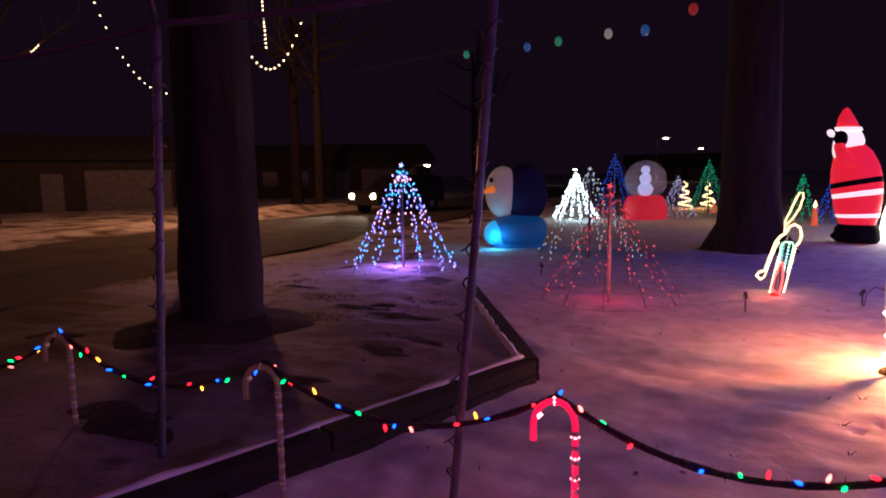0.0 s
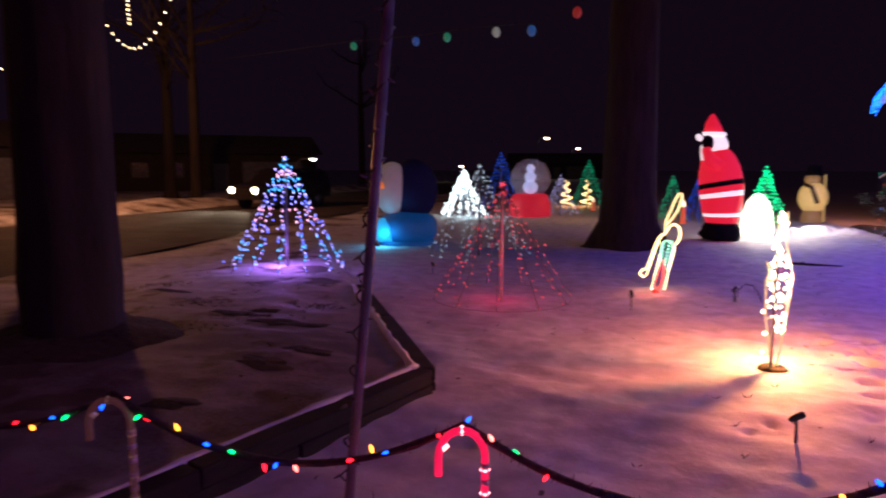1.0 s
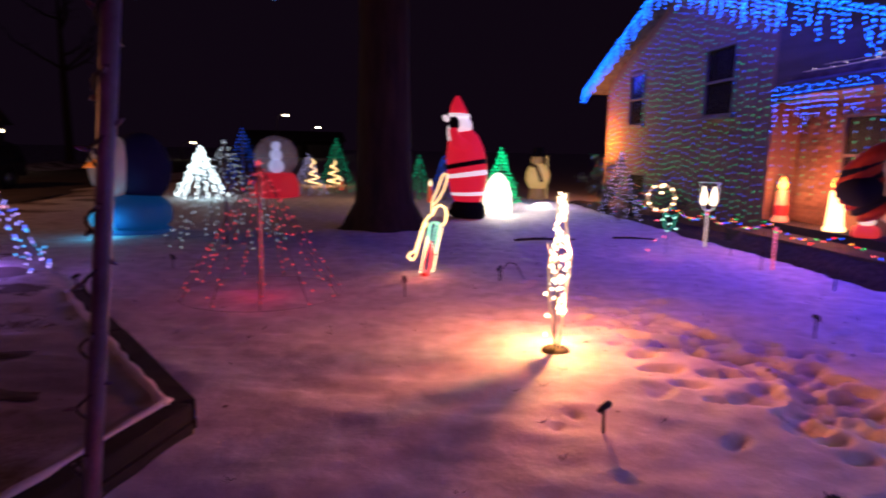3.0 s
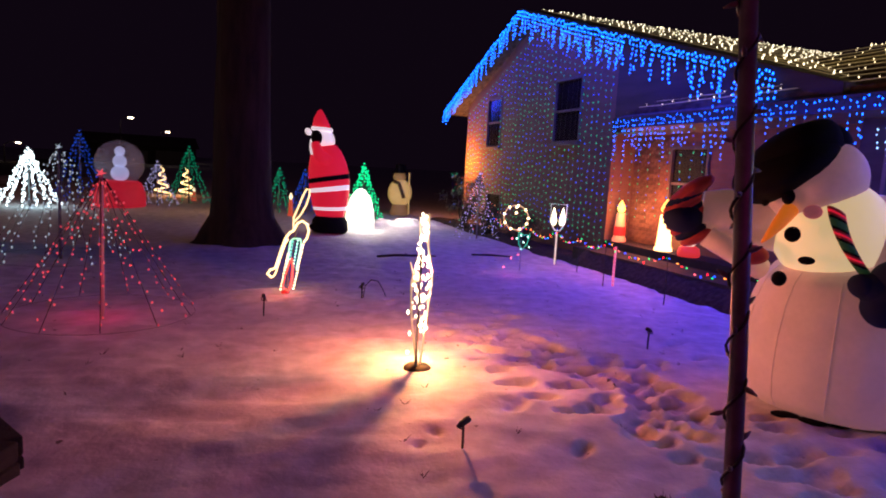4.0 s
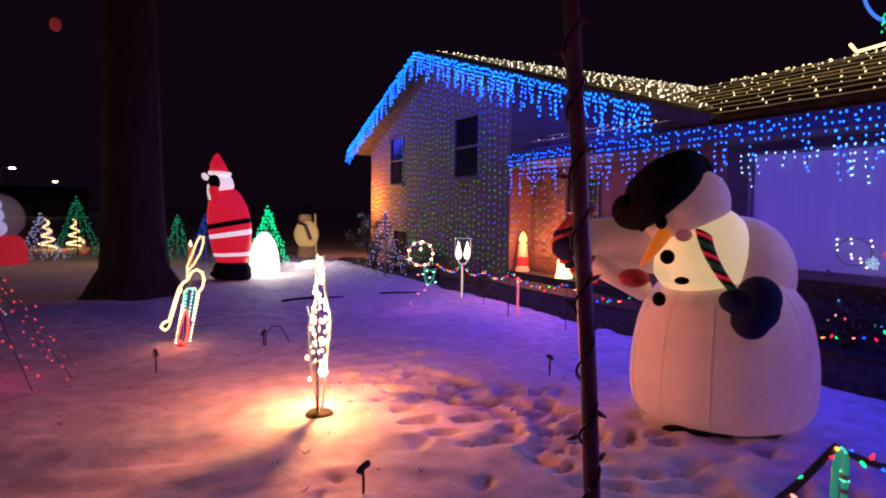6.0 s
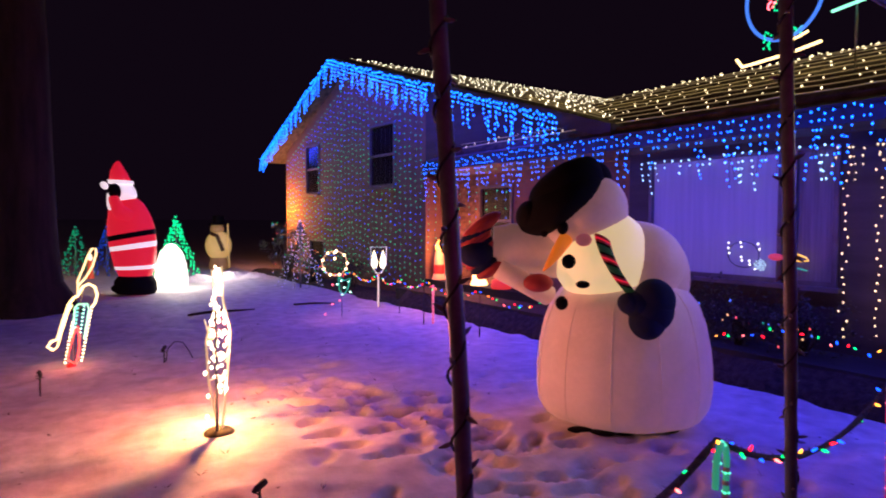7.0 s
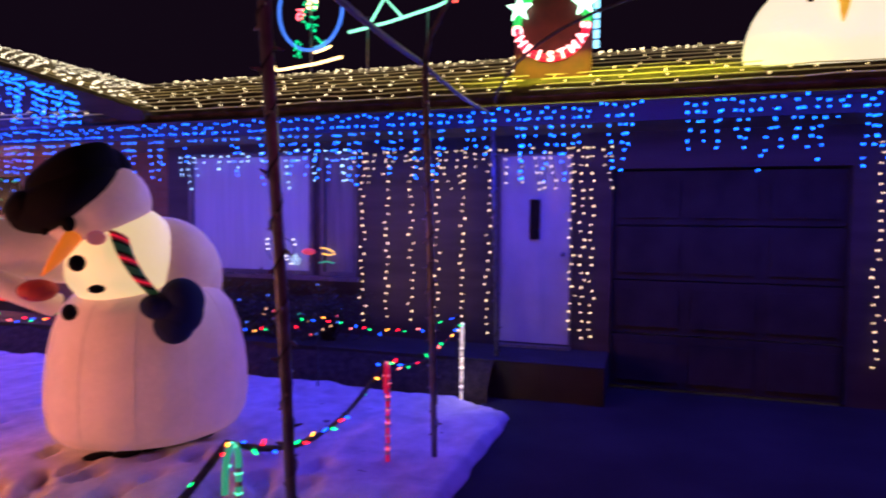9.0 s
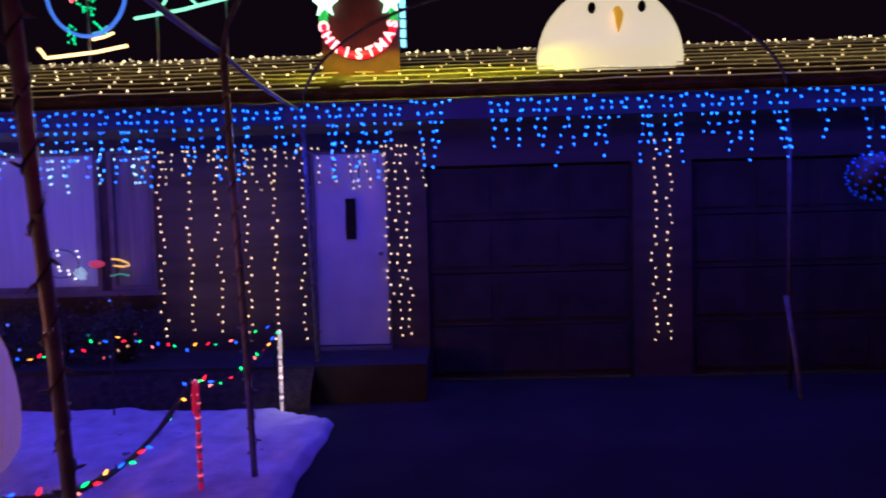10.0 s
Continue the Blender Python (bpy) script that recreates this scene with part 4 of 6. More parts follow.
# ---- light trees of strings on poles ----
def light_tree(at, r, h, strands, per, mat, label, bulb=0.022, pole_mat=PVC, lit=True):
    t = thing("light_tree", pose(*at), label, "light tree", "cone trees of string lights")
    part("pole", Shape().tube([(0, 0, -0.05), (0, 0, h + 0.03)], 0.022, 8), pole_mat, t)
    ring = [(r * math.cos(a), r * math.sin(a), 0.02) for a in [2 * math.pi * k / 28 for k in range(28)]]
    part("base_ring", Shape().tube(ring, 0.0018, 5, closed=True), WIRE, t)
    rg = random.Random(int(at[0] * 100) & 1023)
    for k in range(strands):
        a = 2 * math.pi * (k + 0.5) / strands
        foot, top = Vector((r * math.cos(a), r * math.sin(a), 0.03)), Vector((0.03 * math.cos(a), 0.03 * math.sin(a), h))
        pts = [top.lerp(foot, i / 8) + Vector((0, 0, -0.03 * math.sin(math.pi * i / 8))) for i in range(9)]
        w = part("strand", Shape().tube(pts, 0.004, 4), WIRE, t)
        bs = Shape()
        for i in range(per):
            u = (i + 0.6) / per
            p = top.lerp(foot, u) + Vector((rg.gauss(0, 0.026), rg.gauss(0, 0.026), rg.gauss(0, 0.02) - 0.03 * math.sin(math.pi * u)))
            bs.bulb(p, bulb * rg.uniform(0.8, 1.15))
        part("bulb_string", bs, mat, w, kind="stuff")
    s = Shape()
    for k in range(5):
        a = 2 * math.pi * k / 5
        s.tube([(0, 0, h + 0.05), (0.05 * math.cos(a), 0, h + 0.05 + 0.05 * math.sin(a))], [0.012, 0.003], 5)
    part("topper", s, mat if lit else WIRE, t)
    return t


FAINT_BLUE = glow("faint_blue_bulb", (0.01, 0.10, 0.9), 0.38)
FAINT_PALE = glow("faint_pale_bulb", (0.5, 0.5, 0.9), 0.45)
FAINT_GREEN = glow("faint_green_bulb", (0.0, 0.5, 0.25), 0.38)
UNLIT = noisy("unlit_bulb", (0.10, 0.09, 0.09), (0.20, 0.18, 0.17), 30, 0.3, 0.0)
light_tree((-4.95, 9.75, 0.02), 0.92, 1.72, 13, 24, BULB_COOL, "cone of blue and violet string lights on the snow", 0.0145)
light_tree((-1.50, 9.05, 0.02), 0.88, 1.38, 11, 15, glow("pink_bulb", (1.0, 0.10, 0.14), 0.6), "cone of faint red string lights on the snow", 0.011, glow("red_lit_pole", (0.9, 0.02, 0.04), 0.06, (0.4, 0.35, 0.35)))
light_tree((-2.70, 12.85, 0.02), 0.95, 1.62, 10, 18, glow("barely_lit_bulb", (0.7, 0.9, 1.0), 0.4), "cone of barely lit white string lights on a pole", 0.014)
light_tree((-5.65, 22.8, 0.02), 0.80, 1.55, 14, 20, BULB_WHITE, "distant cone of white string lights", 0.026)
light_tree((-4.9, 25.6, 0.02), 0.85, 2.2, 12, 18, FAINT_BLUE, "distant cone of faint blue string lights", 0.022)
light_tree((-2.45, 24.2, 0.02), 0.65, 1.35, 11, 14, FAINT_PALE, "distant cone of faint pale string lights", 0.022)
light_tree((-1.60, 26.0, 0.02), 0.75, 1.9, 12, 18, FAINT_GREEN, "distant cone of faint green string lights", 0.022)
light_tree((1.25, 22.9, 0.02), 0.45, 1.35, 10, 14, FAINT_GREEN, "small cone of faint green string lights", 0.022)
light_tree((3.75, 21.8, 0.02), 0.62, 1.65, 11, 15, BULB_GREEN, "cone of green string lights behind the dome", 0.030)
light_tree((2.02, 22.6, 0.02), 0.50, 1.35, 10, 14, FAINT_BLUE, "small cone of blue string lights behind the red figure", 0.022)
VIOLET = glow("faint_violet_bulb", (0.55, 0.5, 1.0), 0.9)
light_tree((5.58, 16.57, 0.02), 0.55, 1.55, 10, 16, VIOLET, "cone of faint violet string lights by the house", 0.012)
for k, (x, y) in enumerate(((-2.85, 30.2), (-1.95, 30.4))):
    t = thing("spiral_tree", pose(x, y, 0), "small gold spiral of lights far across the snow", "light tree", "spiral trees")
    s = Shape()
    pts = [((0.32 - 0.028 * i / 3) * math.cos(i * 0.7), (0.32 - 0.028 * i / 3) * math.sin(i * 0.7), 0.05 + 0.036 * i) for i in range(32)]
    s.tube(pts, 0.03, 5)
    part("spiral", s, ROPE_WARM, t)
    part("pole", Shape().tube([(0, 0, -0.05), (0, 0, 1.25)], 0.02, 6), STEEL, t)
point_lamp("spiral_lamp", (-2.4, 29.8, 0.5), 14, (1.0, 0.25, 0.08), 0.2)


# ---- canopy of pipe hoops over the drive ----
def spiral_on(p, q, r, turns, n):
    p, q = Vector(p), Vector(q)
    d = (q - p).normalized()
    u = (Vector((1, 0, 0)) - d * d.x).normalized()
    w = d.cross(u)
    out = []
    for i in range(n + 1):
        f = i / n
        a = 2 * math.pi * turns * f
        out.append(p.lerp(q, f) + (u * math.cos(a) + w * math.sin(a)) * r)
    return out


# darker copy of the pole pipe, for arches and legs that catch less light
DARKPIPE = noisy("dimmed_pipe", (0.035, 0.035, 0.038), (0.08, 0.08, 0.085), 12, 0.6, 0.05)
STATIONS = [(-4.35, 3.2, 0.0, 0.0), (-2.67, 3.23, 0.062, 0.02), (-1.09, 3.63, 0.11, -0.01), (0.84, 3.04, 0.0, 0.10), (2.42, 3.14, -0.17, -0.05), (4.42, 3.24, -0.13, -0.01), (6.42, 3.25, -0.01, 0.03)]
tops = []
for k, (x, y, lx, ly) in enumerate(STATIONS):
    hz = 2.40 + 0.035 * (x + 2.5) if x < 6 else 2.70
    t = thing("light_hoop", pose(x, y, 0), "grey pipe hoop, arch and far leg toned darker, wound with unlit bulb wire", "light hoop", "hoops over the drive")
    top = Vector((lx * hz, ly * hz, hz))
    tops.append(Vector((x, y, 0)) + top)
    part("pole", Shape().tube([(0, 0, -0.12), top * 0.5 + Vector((0.012, 0, 0)), top], 0.021, 12), PVC, t)
    half = (top.y + y + 1.25) / 2
    mid = top.y - half
    arc = [Vector((top.x * (1 - i / 20), mid + half * math.cos(math.pi * i / 20), hz + 1.12 * math.sin(math.pi * i / 20))) for i in range(21)]
    part("hoop", Shape().tube(arc, 0.015, 8), DARKPIPE, t)
    far = arc[-1]
    part("pole", Shape().tube([far, (far.x, far.y, -0.12)], 0.019, 10), DARKPIPE, t)
    pts = spiral_on((0, 0, 0.1), top, 0.0235, 15, 150)
    part("wire", Shape().tube(pts, 0.0042, 4), WIRE, t, "dark bulb wire")
    bs = Shape()
    rg = random.Random(60 + k)
    for i in range(4, 148, 4):
        p, c = pts[i], Vector((0, 0, 0.1)).lerp(top, i / 150)
        d = ((p - c).normalized() + Vector((0, 0, rg.uniform(-0.9, 0.9)))).normalized()
        bs.tube([p, p + d * 0.014, p + d * 0.032], [0.006, 0.007, 0.002], 5)
    part("bulb_string", bs, UNLIT, t, "unlit bulbs", kind="stuff")
rail = [tops[0] + Vector((-1.6, 0, -0.05))] + tops
s = Shape()
pts = []
for a, b in zip(rail, rail[1:]):
    pts += [a.lerp(b, i / 6) + Vector((0, 0.03, 0.02 - 0.03 * math.sin(math.pi * i / 6))) for i in range(6)]
pts.append(rail[-1])
s.tube(pts, 0.017, 8)
# the rail's dimness is put into its own darker copy of the pipe
whole("canopy_rail", s, noisy("dull_pipe", (0.07, 0.07, 0.075), (0.13, 0.13, 0.135), 12, 0.6, 0.05), "pipe rail along the tops of the hoops, toned darker than the poles", "rail")

# ---- candy canes and tinsel garland along the drive ----
CORES = {"red_cane": ((1.0, 0.30, 0.36), 4.0), "rose_cane": ((1.0, 0.20, 0.30), 1.4), "dim_cane": ((0.6, 0.4, 0.3), 0.08), "green_cane": ((0.1, 0.9, 0.5), 1.8), "white_cane": ((1.0, 0.85, 0.8), 2.0)}
STRIPE = noisy("cane_stripe", (0.45, 0.3, 0.3), (0.7, 0.6, 0.6), 20, 0.35, 0)


def cane(at, turn, mat, label, h=0.72):
    t = thing("candy_cane", pose(*at, 0, 0, turn), label, "candy cane", "candy canes along the drive")
    arc = [(0, 0, -0.08), (0, 0, h - 0.12)] + [(-0.085 + 0.085 * math.cos(a), 0, h - 0.12 + 0.10 * math.sin(a)) for a in [math.pi * i / 10 for i in range(1, 11)]] + [(-0.17, 0, h - 0.19)]
    part("stem", Shape().tube(arc, 0.0145, 10), mat, t)
    for i in range(9):
        z = 0.06 + 0.062 * i
        part("stripe", Shape().tube([(0, 0, z), (0, 0, z + 0.02)], 0.0165, 10), STRIPE, t)
    part("bulb_string", sum_bulbs([(0.0, 0.0, 0.10 + 0.09 * i) for i in range(6)] + [(-0.085, 0, h - 0.02), (-0.15, 0, h - 0.08)], 0.021), glow(mat.name + "_core", CORES[mat.name][0], CORES[mat.name][1]), t, kind="stuff")
    return t


def sum_bulbs(points, r):
    s = Shape()
    for p in points:
        s.bulb(p, r, tall=1.0)
    return s


CANE_RED = glow("red_cane", (1.0, 0.01, 0.09), 0.65, (0.6, 0.05, 0.08))
CANE_ROSE = glow("rose_cane", (1.0, 0.01, 0.09), 0.28, (0.6, 0.05, 0.08))
CANE_DIM = glow("dim_cane", (0.9, 0.25, 0.2), 0.03, (0.14, 0.10, 0.10))
CANE_GREEN = glow("green_cane", (0.03, 0.8, 0.45), 0.25, (0.2, 0.35, 0.28))
CANE_WHITE = glow("white_cane", (1.0, 0.8, 0.72), 0.5, (0.7, 0.6, 0.6))
CANES = [(-3.50, 3.30, CANE_DIM), (-1.88, 3.32, CANE_DIM), (-0.42, 3.45, CANE_RED), (1.02, 3.48, CANE_DIM), (2.56, 3.52, CANE_GREEN), (4.18, 3.50, CANE_ROSE), (5.90, 3.48, CANE_WHITE)]
for x, y, m in CANES:
    lab = {"red_cane": "lit red candy cane standing in the snow", "rose_cane": "faintly lit red candy cane standing in the snow", "dim_cane": "unlit candy cane standing in the snow", "green_cane": "dim green candy cane standing in the snow", "white_cane": "lit white candy cane standing in the snow"}[m.name]
    cane((x, y, 0), 18, m, lab)
    if m is CANE_RED:
        point_lamp("cane_lamp", (x - 0.1, y - 0.12, 0.3), 1.6, (1.0, 0.04, 0.16), 0.06)
point_lamp("cane_lamp", (5.8, 3.4, 0.3), 0.9, (1.0, 0.8, 0.7), 0.06)

C9 = Shape().tube([(0, 0, -0.007), (0, 0, 0.0), (0, 0, 0.009), (0, 0, 0.020), (0, 0, 0.026)], [0.0045, 0.007, 0.0075, 0.0045, 0.0015], 8)
C9_MESH = {}
for nm, c in (("blue", (0.004, 0.07, 1.0)), ("red", (1.0, 0.008, 0.02)), ("green", (0.0, 0.55, 0.10)), ("yellow", (1.0, 0.32, 0.03)), ("pink", (1.0, 0.14, 0.12))):
    C9_MESH[nm] = C9.mesh("c9_" + nm, glow("garland_bulb_" + nm, c, 5.0))


def garland(points, label, gap=0.095, r=0.014, fuzzy=True, seed=1, group="garlands of coloured bulbs"):
    """A tinsel rope with coloured bulbs along it."""
    rg = random.Random(seed)
    t = thing("garland", Matrix(), label, "garland", group)
    s = Shape()
    pts = [Vector(p) for p in points]
    s.tube(pts, [r * rg.uniform(0.6, 1.0) for _ in pts], 6)
    if fuzzy:
        for a, b in zip(pts, pts[1:]):
            for k in range(int((b - a).length / 0.004)):
                p = a.lerp(b, rg.random())
                d = Vector((rg.gauss(0, 1), rg.gauss(0, 1), rg.gauss(0, 1))).normalized() * rg.uniform(0.02, 0.042)
                w = d.cross(Vector((rg.gauss(0, 1), rg.gauss(0, 1), rg.gauss(0, 1)))).normalized() * 0.003
                s.add([p - w, p + w, p + d], [(0, 1, 2)], 0, False)
    part("rope", s, TINSEL if fuzzy else WIRE, t, kind="stuff")
    run = 0.0
    nxt = gap
    cols = ["blue", "pink", "green", "red", "yellow", "blue", "green", "red"]
    i = rg.randrange(8)
    for a, b in zip(pts, pts[1:]):
        l = (b - a).length
        while nxt < run + l:
            p = a.lerp(b, (nxt - run) / l)
            ob = part("bulb", C9_MESH[cols[i % 8]], None, t)
            d = Vector((rg.gauss(0, 1), rg.gauss(0, 1) - 0.7, rg.gauss(0.3, 0.8))).normalized()
            ob.matrix_local = Matrix.Translation(p + d * 0.022) @ d.to_track_quat("Z", "Y").to_matrix().to_4x4()
            i += 1
            nxt += gap * rg.uniform(0.6, 1.5)
        run += l
    return t


hooks = [Vector((x - 0.08, y, 0.715)) for x, y, _ in CANES]
pts = [Vector((-5.2, 3.2, 0.45))]
for k, (a, b) in enumerate(zip([Vector((-5.2, 3.2, 0.5))] + hooks, hooks)):
    pts += sag(a, b, 0.22 if k < 6 else 0.16, 16)[1:]
garland(pts, "dark tinsel garland with coloured bulbs draped over canes", r=0.018, seed=4)
# low string beyond it, on short stakes before the house
def stake(at, h, label="thin dark stake in the snow holding the bulb string"):
    s = Shape().tube([(0, 0, -0.06), (0.006, 0, h * 0.5), (0, 0, h)], 0.008, 6)
    s.tube([(0, 0, h - 0.02), (0, 0, h + 0.03)], 0.016, 8)
    whole("stake", s, WIRE, label, "stake", "stakes of the bulb string", m=pose(*at))


line2 = [(6.20, 3.62, 0.70), (5.78, 4.93, 0.70), (5.65, 6.4, 0.62), (5.5, 7.8, 0.66), (5.36, 9.06, 0.66), (5.31, 10.48, 0.70), (5.50, 11.6, 0.62), (5.67, 12.67, 0.60), (6.0, 14.6, 0.5), (6.2, 17.0, 0.5)]
pts = [Vector(line2[0])]
for k, (a, b) in enumerate(zip(line2, line2[1:])):
    pts += sag(a, b, 0.15, 10)[1:]
garland(pts, "string of small coloured bulbs slung between stakes", 0.085, 0.004, False, 9)
for x, y, z in line2[:8]:
    stake((x, y, 0), z + 0.0)
# bulbs scattered through the shrubs
for at, rx, rz, n in (((6.1, 18.8, 0.02), 0.6, 0.9, 60), ((6.15, 17.3, 0.02), 0.5, 0.5, 50), ((6.5, 6.2, 0.30), 1.2, 0.34, 34)):
    rg = random.Random(int(at[1] * 10))
    t = thing("bulb_net", pose(*at), "net of small mixed bulbs over a shrub", "string lights", "nets over shrubs")
    s, w = Shape(), Shape()
    last = None
    for k in range(n):
        a, e = rg.uniform(0, 6.28), rg.uniform(0, 1)
        q = Vector((0.45 * min(rx, 0.62) * math.cos(a) * 1.5, rx * math.sin(a), rz * (0.15 + 1.6 * e)))
        s.bulb(q, 0.011)
        if last is not None and k % 2:
            w.tube([last, q], 0.0025, 3)
        last = q
    part("wire", w, WIRE, t)
    part("bulb_string", s, glow_mix("small_mixed_bulb", [(0.1, 0.25, 1), (1, 0.1, 0.1), (1, 0.5, 0.2), (0.02, 0.6, 0.25)], 1.3), t, kind="stuff")


# ---- icicle strings, roof nets and curtains on the house ----
def icicles(a, b, label, gap=0.078, seed=0, mat=BULB_BLUE, longest=7, r=0.0100, step=0.082):
    rg = random.Random(seed)
    t = thing("icicle_lights", Matrix(), label, "string lights", "icicle strings")
    a, b = Vector(a), Vector(b)
    n = int((b - a).length / gap)
    w, s = Shape(), Shape()
    w.tube([a.lerp(b, i / 40) for i in range(41)], 0.005, 4)
    for i in range(n + 1):
        p = a.lerp(b, min(1, max(0, (i + rg.uniform(-0.3, 0.3)) / n)))
        s.bulb(p + Vector((-0.012, 0, rg.uniform(-0.05, 0.02))), r)
        k = rg.choice((1, 2, 4, 5, longest - 1, longest)) if rg.random() > 0.10 else 0
        sway = rg.gauss(0, 0.16)
        q = p.copy()
        for j in range(k):
            q = p + Vector((-0.012 + rg.gauss(0, 0.006), sway * (j + 1) * step + rg.gauss(0, 0.012), -(j + 1) * step * rg.uniform(0.95, 1.05) - 0.015))
            s.bulb(q, r * rg.uniform(0.75, 1.1))
        if k:
            w.tube([p, q], 0.0028, 3)
    part("wire", w, WIRE, t)
    part("bulb_string", s, mat, t, kind="stuff")
    return t


icicles((6.25, -6.2, 2.72), (6.25, 1.55, 2.72), "blue icicle bulbs along the wing's eave", seed=1)
icicles((6.25, 1.9, 2.72), (6.25, 12.0, 2.70), "blue icicle bulbs along the wing's eave", seed=2, longest=8)
icicles((6.34, 8.6, 3.15), (6.34, 16.6, 5.60), "blue icicle bulbs along the gable's long rake", gap=0.066, seed=3, longest=7, r=0.0158)
icicles((6.34, 16.6, 5.60), (6.34, 21.9, 3.56), "blue icicle bulbs along the gable's short rake", gap=0.066, seed=4, longest=6, r=0.0165)
icicles((6.97, 2.2, 2.42), (6.97, 5.1, 2.42), "warm bulbs over the front door", gap=0.12, seed=5, mat=glow("faint_warm_bulb", (1.0, 0.72, 0.42), 1.6), longest=1, r=0.010)
icicles((6.97, 5.2, 2.46), (6.97, 7.6, 2.46), "pale bulbs over the picture window", gap=0.13, seed=6, mat=glow("pale_blue_bulb", (0.35, 0.65, 1.0), 3.0), longest=4, r=0.011)


def roof_net(corner, along, up, rows, n, label, seed, mat, r=0.013):
    rg = random.Random(seed)
    t = thing("roof_net", Matrix(), label, "string lights", "nets on the roof")
    corner, along, up = Vector(corner), Vector(along), Vector(up)
    # wires glow faintly to draw the streaks of light along each row
    gold = glow("streak_wire", (1.0, 0.70, 0.34), 0.10, (0.5, 0.45, 0.28))
    s = Shape()
    for i in range(rows):
        base = corner + up * ((i + 0.5) / rows)
        pts = [base + along * (k / 30) + Vector((rg.gauss(0, 0.007), 0, abs(rg.gauss(0, 0.006)))) for k in range(31)]
        part("wire", Shape().tube(pts, 0.0065, 4), gold, t)
        for k in range(n):
            f = (k + rg.uniform(0.1, 0.9)) / n
            s.bulb(base + along * f + Vector((rg.gauss(0, 0.03), 0, 0.02 + abs(rg.gauss(0, 0.012)))), r * rg.uniform(0.6, 1.15))
    part("bulb_string", s, mat, t, kind="stuff")
    return t


NETW = glow("roof_bulb", (1.0, 0.80, 0.46), 3.4)
roof_net((6.45, 3.2, 2.90), (0, 8.6, 0), (3.0, 0, 1.13), 9, 26, "net of warm bulbs on the wing's roof", 1, NETW, 0.010)
roof_net((6.45, -6.0, 2.90), (0, 9.0, 0), (3.0, 0, 1.13), 9, 22, "net of warm bulbs on the wing's roof", 2, glow("roof_bulb_faint", (1.0, 0.74, 0.34), 1.8), 0.011)
roof_net((9.45, -6.0, 4.00), (0, 15.8, 0), (0.05, 0, 0.0), 1, 150, "row of warm bulbs along the wing's ridge", 4, NETW, 0.016)
roof_net((6.5, 16.3, 5.62), (0, -8.2, -2.52), (11.5, 0, 0.0), 20, 36, "net of warm bulbs on the gable's roof", 3, glow("gable_roof_bulb", (1.0, 0.86, 0.60), 4.5), 0.0135)
# warm strands beside the front door
strip_lamp("strand_lamp", (6.80, 3.6, 1.4), (6.80, 4.9, 1.4), 1.6, (1.0, 0.5, 0.2), 1.6, (1, 0, 0))
# the yellow-green one is a flood by the sign, with no fixture built
strip_lamp("roof_strip_lamp", (7.2, 0.9, 3.62), (7.2, 3.7, 3.62), 55, (0.80, 0.76, 0.04), 0.3, (0, 0, -1))
strip_lamp("roof_strip_lamp", (7.6, -5.0, 3.9), (7.6, -1.2, 3.9), 14, (0.9, 0.72, 0.3), 0.3, (0, 0, -1))
strip_lamp("roof_strip_lamp", (8.0, 3.4, 4.0), (8.0, 11.5, 4.0), 14, (1.0, 0.70, 0.2), 0.3, (0, 0, -1))


def curtain(y0, y1, gap, z0, top_of, x, mat, label, seed, step=0.12, r=0.011):
    rg = random.Random(seed)
    t = thing("light_curtain", Matrix(), label, "string lights", "curtains of bulbs")
    n = max(1, int(round((y1 - y0) / gap)))
    for i in range(n + 1):
        y = y0 + (y1 - y0) * i / n
        s, zt = Shape(), top_of(y)
        z = zt
        pts = []
        while z > z0 + rg.uniform(0, 0.15):
            if not any(a < y < b and c < z < d for a, b, c, d in WINDOWS) or x > 6.92:
                pts.append(Vector((x + rg.gauss(0, 0.008), y + rg.gauss(0, 0.018), z)))
            z -= step * rg.uniform(0.85, 1.15)
        if len(pts) < 2:
            continue
        w = part("strand", Shape().tube(pts, 0.0025, 3), WIRE, t)
        for p in pts:
            s.bulb(p, r * rg.uniform(0.8, 1.2))
        part("bulb_string", s, mat, w, kind="stuff")
    return t


def gable_top(y):
    return (PEAK[1] - 0.303 * (PEAK[0] - y) if y < PEAK[0] else PEAK[1] - 0.383 * (y - PEAK[0])) - 0.45


CURT = glow_mix("curtain_bulb", [(0.0, 0.5, 0.14), (0.0, 0.10, 0.9), (0.0, 0.4, 0.2), (0.0, 0.14, 0.9)], 1.35)
curtain(13.15, 21.0, 0.22, 0.25, gable_top, 6.90, CURT, "curtain of small green and blue bulbs over the gable wall", 1, 0.14, 0.014)
curtain(10.4, 12.9, 0.27, 0.9, lambda y: 2.57, 6.93, CURT, "curtain of small green and blue bulbs before the porch", 8, 0.14, 0.012)
CURW = glow("door_curtain_bulb", (1.0, 0.66, 0.36), 2.4)
curtain(3.49, 4.99, 0.30, 0.36, lambda y: 2.42, 6.95, CURW, "strands of warm bulbs beside the front door", 2, 0.085, 0.0095)
curtain(-0.30, -0.16, 0.14, 0.30, lambda y: 2.40, 6.95, CURW, "strands of warm bulbs between the garage doors", 6, 0.085, 0.009)
curtain(2.40, 2.60, 0.10, 0.36, lambda y: 2.42, 6.95, CURW, "strands of warm bulbs on the far side of the door", 3, 0.085, 0.009)


# ---- roof ornaments ----
FACE = Matrix(((0, 0, -1, 0), (-1, 0, 0, 0), (0, 1, 0, 0), (0, 0, 0, 1)))


